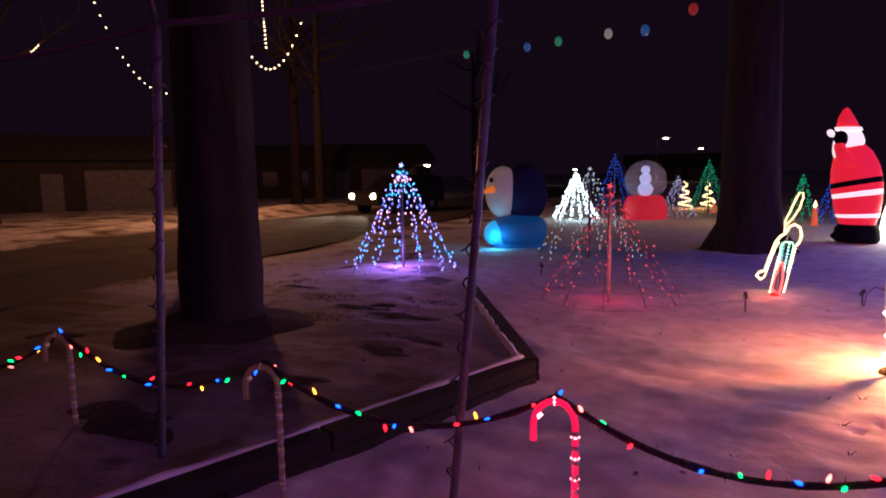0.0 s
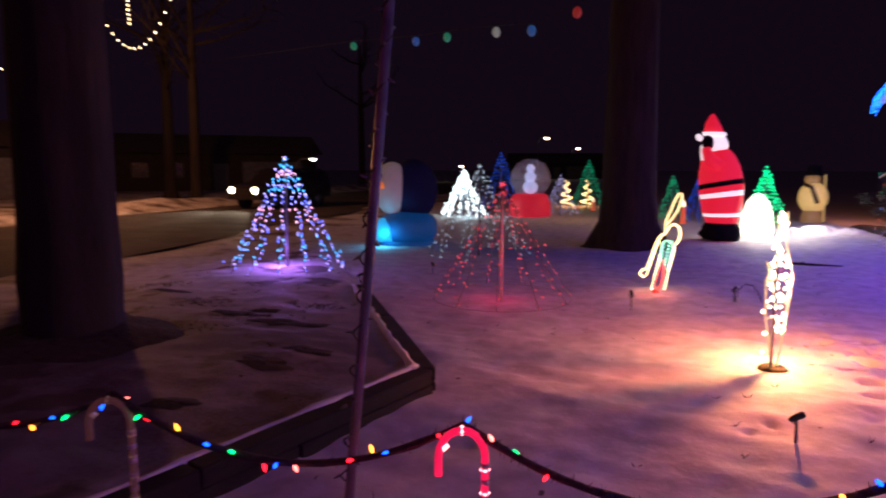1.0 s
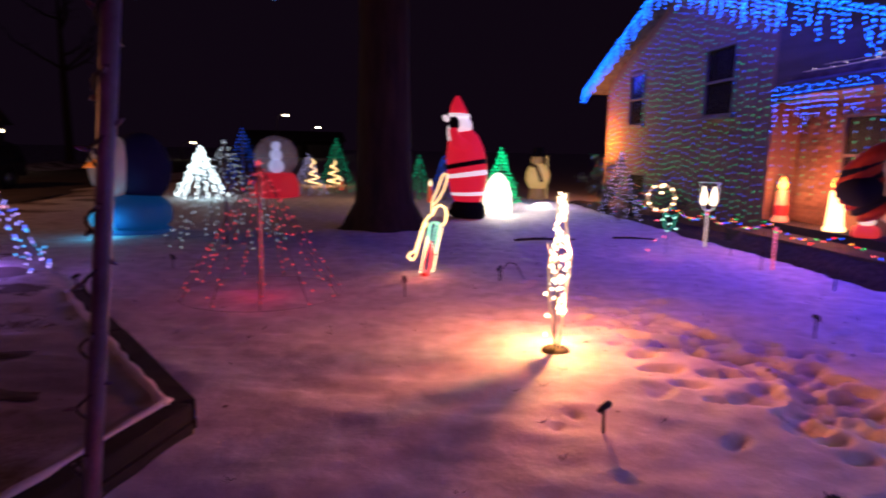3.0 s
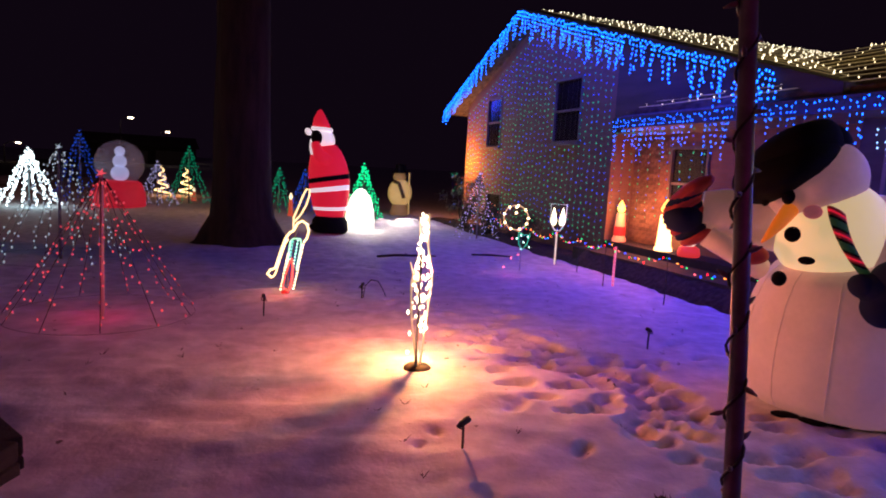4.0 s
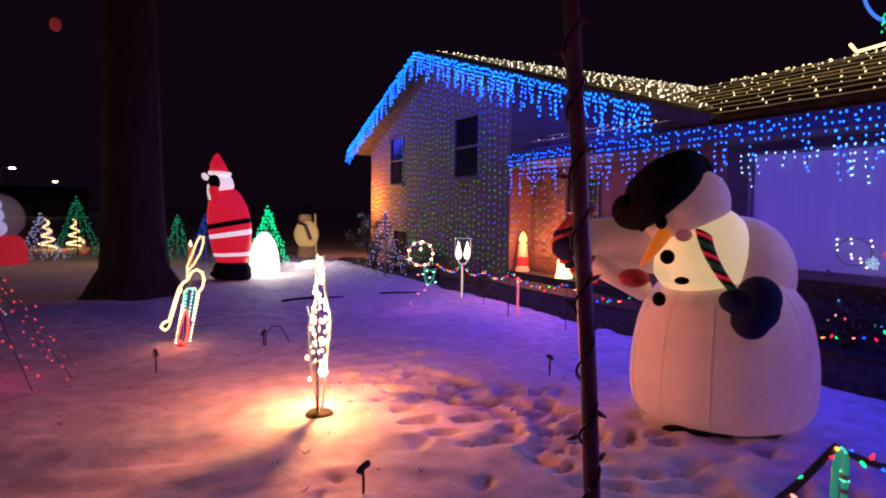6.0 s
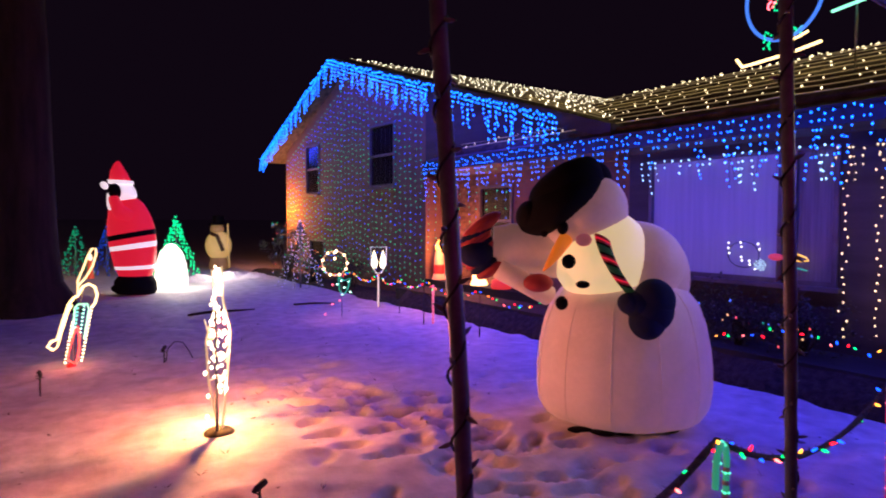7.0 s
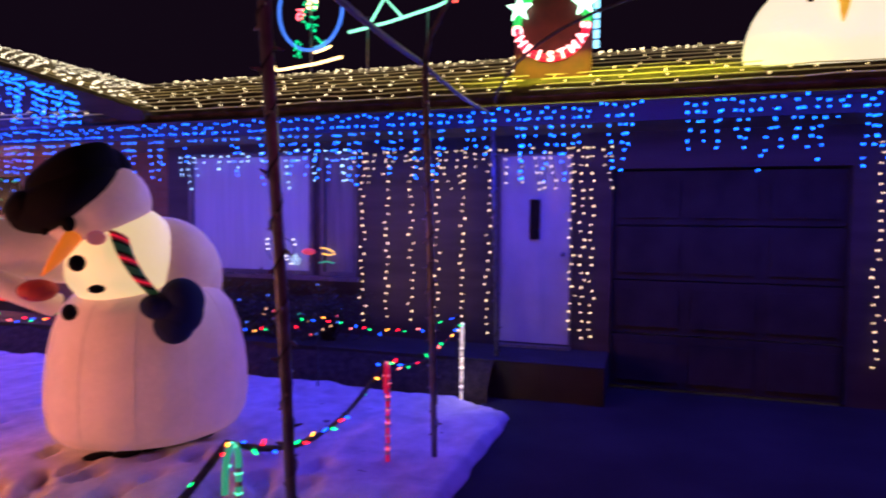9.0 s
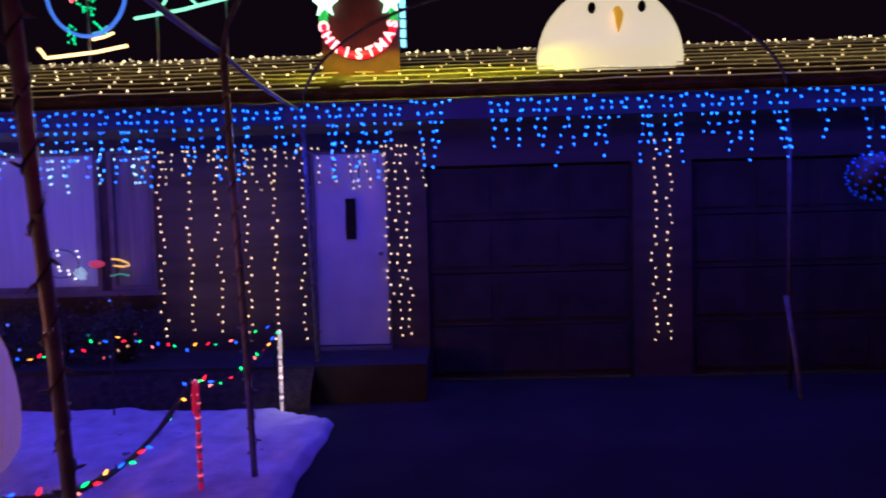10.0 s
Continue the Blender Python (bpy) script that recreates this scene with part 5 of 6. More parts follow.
def roof_z(x):
    return EAVE_Z + (RIDGE_Z - EAVE_Z) * (x - EAVE_X) / (RIDGE_X - EAVE_X) + 0.06


t = thing("roof_sign", pose(7.6, 2.94, roof_z(7.6)), "lit wreath sign with stars and red lettering on the roof", "sign")
s = Shape()
s.box((0.02, -0.45, -0.06), (0.10, 0.43, 1.35))
part("board", s, noisy("sign_board", (0.05, 0.01, 0.012), (0.10, 0.02, 0.02), 6, 0.6, 0.1), t)
cz = 0.62
part("wreath", Shape().tube([(0.0, 0.40 * math.cos(a), cz + 0.40 * math.sin(a)) for a in [math.pi * (-0.02 + 1.04 * i / 24) for i in range(25)]], 0.05, 8), glow("wreath_green", (0.02, 0.55, 0.10), 0.8), t, "green upper half of the wreath")
part("bow_band", Shape().tube([(0.005, 0.40 * math.cos(a), cz + 0.40 * math.sin(a)) for a in [math.pi * (1.02 + 0.96 * i / 24) for i in range(25)]], 0.045, 8), glow("wreath_red", (0.75, 0.01, 0.05), 0.7), t, "red lower half of the wreath")
for k, ch in enumerate("CHRISTMAS"):
    a = math.pi * (1.06 + 0.88 * k / 8)
    cu = bpy.data.curves.new("letter", "FONT")
    cu.body, cu.size, cu.extrude, cu.align_x, cu.align_y = ch, 0.155, 0.008, "CENTER", "CENTER"
    cu.offset = 0.004
    cu.materials.append(glow("letter_light_%s" % ch, (1.0, 0.42, 0.45), 3.2))
    ob = new("letter", cu)
    ob.parent = t
    ob.matrix_local = Matrix.Translation((-0.06, -0.40 * math.cos(a), cz + 0.40 * math.sin(a))) @ FACE @ Matrix.Rotation(a - 1.5 * math.pi, 4, "Z")
for y in (0.37, -0.37):
    s = Shape()
    vs = [(-0.05, y + (0.15 if i % 2 == 0 else 0.065) * math.sin(math.pi * i / 5), 0.80 + (0.15 if i % 2 == 0 else 0.065) * math.cos(math.pi * i / 5)) for i in range(10)]
    s.add(vs + [(0.0, b, c) for _, b, c in vs], [tuple(range(10)), tuple(range(19, 9, -1))] + [(i, i + 10, (i + 1) % 10 + 10, (i + 1) % 10) for i in range(10)], 0, False)
    part("star", s, glow("star_light", (0.55, 1.0, 0.72), 2.6), t, "pale green star")
for y, m in ((-0.50, BULB_WHITE),):
    s = Shape()
    for i in range(9):
        s.box((-0.02, y - 0.03, 0.30 + 0.11 * i), (0.02, y + 0.03, 0.38 + 0.11 * i))
    part("side_strip", s, glow("sign_strip", (0.25, 0.7, 1.0), 1.6), t, "cyan light strip")
point_lamp("sign_lamp", (7.05, 2.95, 3.75), 5, (1.0, 0.30, 0.10), 0.1)

t = thing("roof_snowman_head", pose(7.85, 0.07, roof_z(7.85) - 0.04), "glowing inflatable snowman head on the roof", "inflatable", INFL)
part("dome", Shape().ball((0, 0, 0.08), (0.42, 0.84, 0.86), 0, 48, 28), cloth("roof_nylon", (0.85, 0.80, 0.66), 0.70, (1.0, 0.86, 0.60)), t)
for y in (0.27, -0.28):
    part("eye", Shape().ball((-0.34, y, 0.58), (0.03, 0.045, 0.065), 0, 14, 10), BLACK_C, t)
part("nose", Shape().tube([(-0.37, 0.0, 0.54), (-0.46, 0.0, 0.46), (-0.48, 0.01, 0.36), (-0.46, 0.01, 0.27)], [0.045, 0.05, 0.035, 0.008], 12), cloth("amber_beak", (0.85, 0.45, 0.05), 0.5, (1.0, 0.5, 0.04)), t, "amber carrot nose")

t = thing("roof_skater", pose(7.6, 6.05, roof_z(7.6)), "rope-light skating figure in a blue ring on the roof", "rope light")
ringpts = [(0, 0.46 * math.cos(a), 1.06 + 0.52 * math.sin(a)) for a in [2 * math.pi * i / 40 for i in range(40)]]
part("ring", Shape().tube(ringpts, 0.02, 8, closed=True), ROPE_BLUE, t, "blue rope-light ring")
part("ski", Shape().tube([(0, 0.58, 0.42), (0, 0.50, 0.31), (0, 0.36, 0.32), (0, -0.10, 0.36), (0, -0.45, 0.42)], 0.018, 6), ROPE_WARM, t, "yellow rope-light ski")
part("post", Shape().tube([(0.02, 0.0, -0.06), (0.02, 0.0, 1.56)], 0.012, 6), STEEL, t)
rg = random.Random(31)
for nm, m, n, c, sp in (("green_bulbs", BULB_GREEN, 40, (0.0, 1.0), 0.16), ("red_bulbs", BULB_RED, 14, (0.14, 1.02), 0.06), ("white_bulbs", BULB_WARM, 34, (-0.02, 1.18), 0.085)):
    s = Shape()
    for i in range(n):
        s.bulb((rg.uniform(-0.02, 0.02), c[0] + rg.uniform(-sp, sp) * (1.0 if nm != "green_bulbs" else 0.4 + 0.6 * (i / n)), c[1] + rg.uniform(-sp, sp) * 1.4), 0.012)
    part(nm, s, m, t, kind="stuff")
s = Shape()
for i in range(14):
    s.bulb((rg.uniform(-0.02, 0.02), 0.18 + rg.uniform(-0.05, 0.05), 0.46 + 0.016 * i), 0.013)
for i in range(12):
    s.bulb((rg.uniform(-0.02, 0.02), -0.08 - 0.012 * i, 0.70 - 0.012 * i), 0.013)
part("leg_bulbs", s, BULB_GREEN, t, kind="stuff")
part("skate", Shape().tube([(0, -0.05, 0.50), (0, -0.20, 0.53), (0, -0.30, 0.57)], 0.014, 6), ROPE_WARM, t, "warm rope-light skate")
part("boot", Shape().tube([(0, -0.06, 0.56), (0, -0.16, 0.58), (0, -0.24, 0.64)], 0.02, 6), glow("teal_rope", (0.1, 0.5, 0.75), 0.9), t, "teal boot")
t = thing("roof_sled", pose(7.6, 4.75, roof_z(7.6)), "green and red rope-light sled runner on the roof", "rope light")
part("runner", Shape().tube([(0, 0.75, 0.72), (0, 0.2, 0.80), (0, -0.40, 0.93), (0, -0.62, 1.0)], 0.018, 6), ROPE_GREEN, t)
part("strut", Shape().tube([(0, 0.48, 0.77), (0, 0.26, 1.10), (0, 0.02, 0.84)], 0.016, 6), ROPE_GREEN, t)
part("curl", Shape().tube([(0, -0.66 - 0.09 * math.cos(a), 1.06 + 0.09 * math.sin(a)) for a in [i * 0.5 for i in range(11)]], 0.016, 6), ROPE_RED, t, "red rope-light curl")
for y in (0.5, -0.3):
    part("post", Shape().tube([(0.02, y, -0.06), (0.02, y, 0.9)], 0.010, 6), STEEL, t)

# ball of blue bulbs by the garage
t = thing("bulb_ball", pose(6.3, -1.95, 1.94), "hanging ball of dim blue bulbs under the eave", "ornament")
s = Shape()
for i in range(90):
    z = 1 - 2 * (i + 0.5) / 90
    a = i * 2.39996
    q = math.sqrt(1 - z * z)
    s.bulb((0.22 * q * math.cos(a), 0.22 * q * math.sin(a), 0.22 * z), 0.010)
part("bulb_string", s, glow("dim_blue_bulb", (0.005, 0.05, 0.8), 0.8), t, kind="stuff")
part("core", Shape().ball((0, 0, 0), 0.205, 0, 20, 12), WIRE, t)
part("hanger", Shape().tube([(0, 0, 0.2), (0.02, 0, 0.64)], 0.005, 4), WIRE, t)

# window ornament
t = thing("window_wreath", pose(6.93, 5.95, 1.02), "small lit wreath and bow of bulbs in the picture window", "ornament")
dots = [(0.31, 0.39), (0.31, 0.33), (0.30, 0.27), (0.16, 0.40), (0.15, 0.35), (-0.05, 0.39), (-0.07, 0.33), (0.15, 0.23), (0.14, 0.19), (0.05, 0.19), (0.04, 0.15), (-0.02, 0.10)]
part("bulb_string", sum_bulbs([(0, y, z) for y, z in dots], 0.014), glow("soft_white_bulb", (0.9, 0.85, 0.8), 2.6), t, kind="stuff")
part("tuft", sum_bulbs([(0, -0.08 + 0.07 * math.cos(2.4 * i) * (i / 22) ** 0.5, 0.15 + 0.07 * math.sin(2.4 * i) * (i / 22) ** 0.5) for i in range(22)], 0.009), glow("pale_tuft", (0.55, 0.85, 0.8), 1.4), t, kind="stuff")
part("wire", Shape().tube([(0.01, 0.13 + 0.19 * math.cos(a), 0.26 + 0.15 * math.sin(a)) for a in [2 * math.pi * i / 24 for i in range(24)]], 0.005, 5, closed=True), WIRE, t)
part("bow", Shape().ball((0.0, -0.26, 0.25), (0.02, 0.09, 0.04), 0, 14, 8), glow("dim_red_bow", (0.9, 0.08, 0.12), 0.35), t, "dim red bow")
part("ribbon", Shape().tube([(0, -0.42, 0.30), (0, -0.50, 0.29), (0, -0.58, 0.26), (0, -0.61, 0.23), (0, -0.54, 0.215), (0, -0.44, 0.23)], 0.009, 6), glow("amber_rope", (1.0, 0.55, 0.08), 1.2), t, "amber curve of light")
part("leaves", Shape().tube([(0, -0.40, 0.12), (0, -0.50, 0.14), (0, -0.60, 0.12)], 0.009, 6), glow("green_rope", (0.05, 0.5, 0.2), 0.5), t)


# ---- lawn ornaments ----
t = thing("wire_deer", pose(1.21, 6.91, 0.0, 0, 0, -25), "wire-frame ornament wound with warm white bulbs, lit from below", "light ornament")
s = Shape()
s.tube([(0.0, -0.02, 0.03), (-0.05, -0.12, 0.45), (-0.07, -0.10, 0.75), (-0.035, 0.1, 1.0), (-0.04, 0.0, 1.28)], 0.009, 6)
s.tube([(0.02, 0.02, 0.03), (0.045, 0.12, 0.45), (0.075, 0.12, 0.78), (0.04, 0.0, 1.05), (0.035, 0.0, 1.31)], 0.009, 6)
s.tube([(-0.07, -0.1, 0.75), (0.075, 0.12, 0.78)], 0.007, 5)
s.tube([(-0.05, -0.12, 0.45), (0.045, 0.12, 0.45)], 0.007, 5)
s.tube([(-0.10, 0.0, 0.90), (-0.04, 0.05, 0.62), (0.05, 0.05, 0.55), (0.09, 0.0, 0.86)], 0.007, 5)
# wire has a faint emission of its own, as if lit by the bulbs
part("frame", s, glow("lit_frame", (1.0, 0.66, 0.30), 0.45, (0.6, 0.6, 0.58)), t, "pale wire frame given a faint warm glow")
s = Shape()
rg = random.Random(17)
for i in range(105):
    z = 0.32 + 0.98 * rg.random() ** 0.8
    wd = 0.036 + 0.042 * math.exp(-((z - 0.72) / 0.2) ** 2) - 0.01 * max(0, z - 1.0)
    s.bulb((rg.uniform(-wd, wd), rg.uniform(-0.09, 0.09), z), 0.0115)
for x, y, z in ((-0.08, 0, 0.30), (-0.09, 0, 0.14), (0.06, 0, 0.36), (-0.10, 0, 0.48)):
    s.bulb((x, y, z), 0.014)
part("bulb_string", s, glow("deer_bulb", (1.0, 0.74, 0.46), 9.0), t, kind="stuff")
# post added to throw the streak of shadow across the snow
part("post", Shape().tube([(-0.005, -0.055, -0.05), (-0.005, -0.055, 0.95)], 0.0115, 8), STEEL, t)
part("foot", Shape().lathe([(0.0, 0.045), (0.09, 0.04), (0.115, 0.02), (0.12, -0.04)], n=20), noisy("worn_brass", (0.02, 0.016, 0.01), (0.07, 0.05, 0.025), 12, 0.9, 0.4), t, "round metal foot")

t = thing("rope_trumpet", pose(0.38, 10.13, 0.0, 0, 0, -5), "leaning rope-light trumpet in gold, green and red", "light ornament")
part("tube_outline", Shape().tube([(-0.15, 0, 0.20), (-0.205, 0, 0.245), (-0.17, 0, 0.30), (-0.11, 0, 0.32), (-0.05, 0, 0.53), (0.01, 0, 0.71), (0.06, 0, 0.78), (0.10, 0, 0.80)], 0.016, 7), ROPE_WARM, t)
part("mouthpiece", Shape().tube([(-0.15, 0, 0.20), (-0.11, 0, 0.24), (-0.06, 0, 0.42), (0.0, 0, 0.62), (0.04, 0, 0.70)], 0.010, 7), ROPE_WARM, t)
part("bell", Shape().tube([(0.10, 0, 0.80), (0.10, 0, 0.97), (0.16, 0, 1.12), (0.21, 0, 1.26), (0.25, 0, 1.335), (0.285, 0, 1.33), (0.287, 0, 1.26), (0.25, 0, 1.13), (0.18, 0, 1.0), (0.11, 0, 0.92)], 0.011, 7), glow("amber_rope_light", (1.0, 0.66, 0.30), 2.0), t)
part("bend", Shape().tube([(0.10, 0, 0.80), (0.15, 0, 0.90), (0.21, 0, 0.93), (0.27, 0, 0.89), (0.29, 0, 0.80), (0.27, 0, 0.71), (0.235, 0, 0.66)], 0.015, 7), ROPE_WARM, t)
part("inner_loop", Shape().tube([(0.03, 0.02, 0.31), (0.066, 0.02, 0.66), (0.10, 0.02, 0.70), (0.19, 0.02, 0.70), (0.206, 0.02, 0.64), (0.15, 0.02, 0.30)], 0.010, 7), glow("mint_rope_light", (0.40, 0.95, 0.62), 1.3), t)
part("valve_loop", Shape().tube([(0.05, -0.02, 0.03), (-0.02, -0.02, 0.09), (0.01, -0.02, 0.24), (0.06, -0.02, 0.40), (0.088, -0.02, 0.455), (0.105, -0.02, 0.36), (0.10, -0.02, 0.20), (0.08, -0.02, 0.08)], 0.012, 7, closed=True), ROPE_RED, t)
for nm, m, a, b, k in (("white_bulbs", BULB_WARM, (0.235, 0.0, 0.66), (0.12, 0.0, 0.06), 16), ("white_bulbs", BULB_WARM, (0.04, -0.01, 0.50), (-0.04, -0.01, 0.05), 12), ("mint_bulbs", glow("mint_dot", (0.35, 1.0, 0.70), 3.0), (0.16, -0.01, 0.68), (0.11, -0.01, 0.34), 9), ("mint_bulbs", glow("teal_dot", (0.15, 0.75, 0.65), 2.2), (0.09, -0.01, 0.66), (0.06, -0.01, 0.40), 7)):
    part(nm, sum_bulbs([Vector(a).lerp(Vector(b), i / (k - 1)) for i in range(k)], 0.014), m, t, kind="stuff")
part("stake", Shape().tube([(0.04, 0.02, -0.08), (0.05, 0.02, 0.35), (0.16, 0.02, 0.9)], 0.007, 5), STEEL, t)
part("foot", Shape().lathe([(0.05, -0.04), (0.05, 0.02), (0.02, 0.04), (0, 0.04)], at=(0.02, 0, 0), n=12), glow("red_foot", (0.8, 0.02, 0.02), 0.25, (0.5, 0.05, 0.05)), t, "red plastic foot")

t = thing("rope_bell", pose(4.47, 11.9, 0.0, 0, 0, -25), "rope-light ornament with a white bulb ring and green leaf", "light ornament")
ring = [(-0.06 + 0.21 * math.cos(a), 0, 0.92 + 0.21 * math.sin(a)) for a in [2 * math.pi * i / 26 for i in range(26)]]
part("ring", Shape().tube(ring, 0.007, 6, closed=True), glow("faint_gold", (1.0, 0.6, 0.3), 0.8), t)
for p3 in [ring[i] for i in range(0, 26, 3)] + [(-0.06, 0, 1.1), (-0.06, 0, 1.0)]:
    part("bulb", sum_bulbs([p3], 0.026), BULB_WARM, t)
part("leaf", Shape().tube([(0.0, 0, 0.68), (0.10, 0, 0.62), (0.20, 0, 0.66), (0.16, 0, 0.48), (0.08, 0, 0.36), (0.02, 0, 0.46), (0.0, 0, 0.68)], 0.009, 6), glow("leaf_rope", (0.03, 0.5, 0.3), 0.9), t)
part("leaf_bulbs", sum_bulbs([(0.05, 0, 0.62), (0.17, 0, 0.6), (0.10, 0, 0.5), (0.06, 0, 0.38), (0.20, 0, 0.42), (-0.02, 0, 0.56)], 0.018), glow("mint_bulb", (0.5, 1.0, 0.75), 4.0), t, kind="stuff")
part("trail_bulbs", sum_bulbs([(0.02, 0, 0.28), (-0.10, -0.05, 0.22), (-0.22, -0.1, 0.06), (-0.10, 0, 0.55)], 0.016), BULB_RED, t, kind="stuff")
part("stake", Shape().tube([(0.06, 0, -0.06), (0.05, 0, 0.75)], 0.006, 5), STEEL, t)
point_lamp("bell_lamp", (4.2, 11.5, 0.25), 1.2, (1.0, 0.12, 0.35), 0.05)

t = thing("rope_lantern", pose(5.67, 12.7, 0.0, 0, 0, -30), "rope-light lantern with two glowing candles on a lit post", "light ornament")
part("post", Shape().tube([(0, 0, -0.04), (0, 0, 0.62)], 0.022, 8), glow("lantern_post", (1.0, 0.75, 0.6), 0.7, (0.6, 0.5, 0.5)), t)
s = Shape()
s.tube([(-0.15, 0, 1.14), (0.15, 0, 1.14), (0.14, 0, 0.80), (0.05, 0, 0.64), (-0.05, 0, 0.64), (-0.14, 0, 0.80)], 0.010, 6, closed=True)
part("frame", s, glow("lantern_frame", (0.85, 0.85, 0.8), 0.5), t)
for x in (-0.075, 0.075):
    part("flame", Shape().tube([(x, 0, 0.74), (x, 0, 0.82), (x * 1.1, 0, 0.94), (x * 1.15, 0, 1.08)], [0.03, 0.055, 0.04, 0.004], 10), glow("flame_light", (1.0, 0.82, 0.52), 3.4), t)


def lit_candle(at, h, r, body, flame, label, band=None):
    t = thing("lit_candle", pose(*at), label, "candle", "plastic candles on the porch")
    part("body", Shape().lathe([(r * 1.25, 0.0), (r * 1.25, 0.05), (r * 1.05, 0.08), (r * 0.78, h * 0.66), (r * 0.7, h * 0.70), (0, h * 0.70)], n=20), body, t)
    part("flame", Shape().lathe([(0.0, h * 0.68), (r * 0.55, h * 0.74), (r * 0.75, h * 0.80), (r * 0.5, h * 0.90), (0.01, h)], n=16), flame, t, "glowing plastic flame")
    if band:
        part("band", Shape().lathe([(r * 1.03, h * 0.14), (r * 1.08, h * 0.20), (r * 1.04, h * 0.36), (r * 1.02, h * 0.37)], n=20), band, t, "red band")
    return t


HOT = glow("candle_shell", (1.0, 0.62, 0.26), 3.6)
FLAME = glow("candle_flame", (1.0, 0.52, 0.10), 3.2)
lit_candle((7.15, 11.45, 0.44), 0.93, 0.125, HOT, FLAME, "tall glowing plastic candle on the porch")
lit_candle((7.15, 12.83, 0.44), 0.82, 0.11, glow("dim_shell", (1.0, 0.35, 0.2), 0.5), FLAME, "glowing plastic candle with a red band", cloth("band_red", (0.6, 0.03, 0.03), 0.5))
for x, y, h in ((1.53, 21.9, 0.72), (-0.55, 22.4, 0.5), (-1.5, 27.5, 0.5)):
    lit_candle((x, y, 0.0), h, 0.075, cloth("far_candle_red", (0.6, 0.10, 0.06), 0.35, (1.0, 0.12, 0.05)), glow("far_candle_flame", (1.0, 0.75, 0.45), 1.8), "small red lit candle standing on the snow")
s = Shape()
s.lathe([(0.17, 0.0), (0.19, 0.06), (0.17, 0.22), (0.11, 0.28)], n=20, slot=0)
s.ball((0, 0, 0.36), 0.11, 1, 16, 10)
s.lathe([(0.12, 0.42), (0.09, 0.50), (0.01, 0.58)], n=16, slot=0)
whole("porch_figure", s, [cloth("porch_red", (0.6, 0.04, 0.04), 0.55, (1.0, 0.05, 0.05)), cloth("porch_white", (0.8, 0.7, 0.65), 0.8, (1.0, 0.75, 0.6))], "small red and white lit plastic figure on the porch", "figure", m=pose(7.1, 10.72, 0.44) @ Matrix.Diagonal((1, 1, 0.65, 1)))
# stakes carrying red and green canes by the porch
t = thing("lit_stake", pose(5.47, 10.45, 0), "red-lit striped stake in the snow before the porch", "light stake", "lit stakes")
part("stem", Shape().tube([(0, 0, -0.05), (0, 0, 0.62)], 0.018, 8), glow("pink_stem", (1.0, 0.10, 0.16), 0.55, (0.6, 0.3, 0.3)), t)
s = Shape()
for i in range(10):
    s.bulb((0, 0, 0.04 + 0.06 * i), 0.024, tall=0.7)
part("bulb_string", s, glow("pink_bead", (1.0, 0.35, 0.42), 2.6), t, kind="stuff")

# path spots: little spotlights on stakes, unlit
for k, (x, y, a) in enumerate(((1.04, 5.37, 20), (0.08, 9.05, 100), (3.74, 7.22, 200), (1.30, 9.70, 60), (-3.55, 9.3, 30), (-2.9, 10.6, 140))):
    t = thing("garden_spot", pose(x, y, -0.045, 0, 0, a), "small dark spotlight on a stake in the snow", "spotlight", "garden spots")
    part("stake", Shape().tube([(0, 0, -0.05), (0.005, 0, 0.10), (0, 0, 0.20)], [0.004, 0.009, 0.009], 6), WIRE, t)
    part("bracket", Shape().tube([(-0.02, -0.03, 0.19), (-0.02, 0.03, 0.19), (0.0, 0.03, 0.22)], 0.005, 5), WIRE, t)
    hs = Shape().tube([(-0.045, 0, 0.205), (-0.02, 0, 0.215), (0.03, 0, 0.235), (0.045, 0, 0.24)], [0.010, 0.019, 0.022, 0.018], 10)
    part("head", hs, WIRE, t)
s = Shape().tube([(0, 0, -0.03), (0.02, 0, 0.16), (0.10, 0, 0.24), (0.20, 0, 0.22), (0.28, 0.02, 0.10), (0.34, 0.03, -0.02)], 0.006, 6)
whole("cable_loop", s, WIRE, "loop of dark cable sticking out of the snow", "cable", m=pose(1.32, 9.72, 0, 0, 0, 10))
rg = random.Random(77)
s = Shape().tube([(0, 0, 0.03), (0.4, 0.05, 0.045), (0.8, 0.02, 0.035), (1.2, 0.08, 0.02)], [0.022, 0.026, 0.02, 0.01], 7)
s.tube([(0.5, 0.04, 0.04), (0.62, 0.16, 0.06), (0.7, 0.3, 0.03)], [0.012, 0.008, 0.003], 5)
whole("fallen_branch", s, BARK, "dark branch lying on the snow", "branch", m=pose(2.3, 13.25, 0.0, 0, 0, 4))
s = Shape().tube([(0, 0, 0.03), (0.4, 0.03, 0.03), (0.8, -0.04, 0.02)], [0.018, 0.02, 0.01], 7)
whole("fallen_branch", s, BARK, "dark branch lying on the snow", "branch", m=pose(4.3, 13.6, 0.0, 0, 0, -10))

# ridge of shovelled snow beyond the dome
s = Shape()
_mv = []
for i in range(70):
    for j in range(9):
        x = 2.7 + 3.3 * i / 69
        u = (j - 4) / 4
        h = 0.20 * (1 - u * u) * (0.75 + 0.9 * wobble(x, u, 3.2, 6.0)) * min(1, i / 6, (69 - i) / 8)
        _mv.append((x, 19.55 + 0.22 * (x - 2.7) + 0.42 * u + 0.15 * wobble(x, 0, 1.4), h - 0.03 + 0.03 * wobble(x, u, 9.0)))
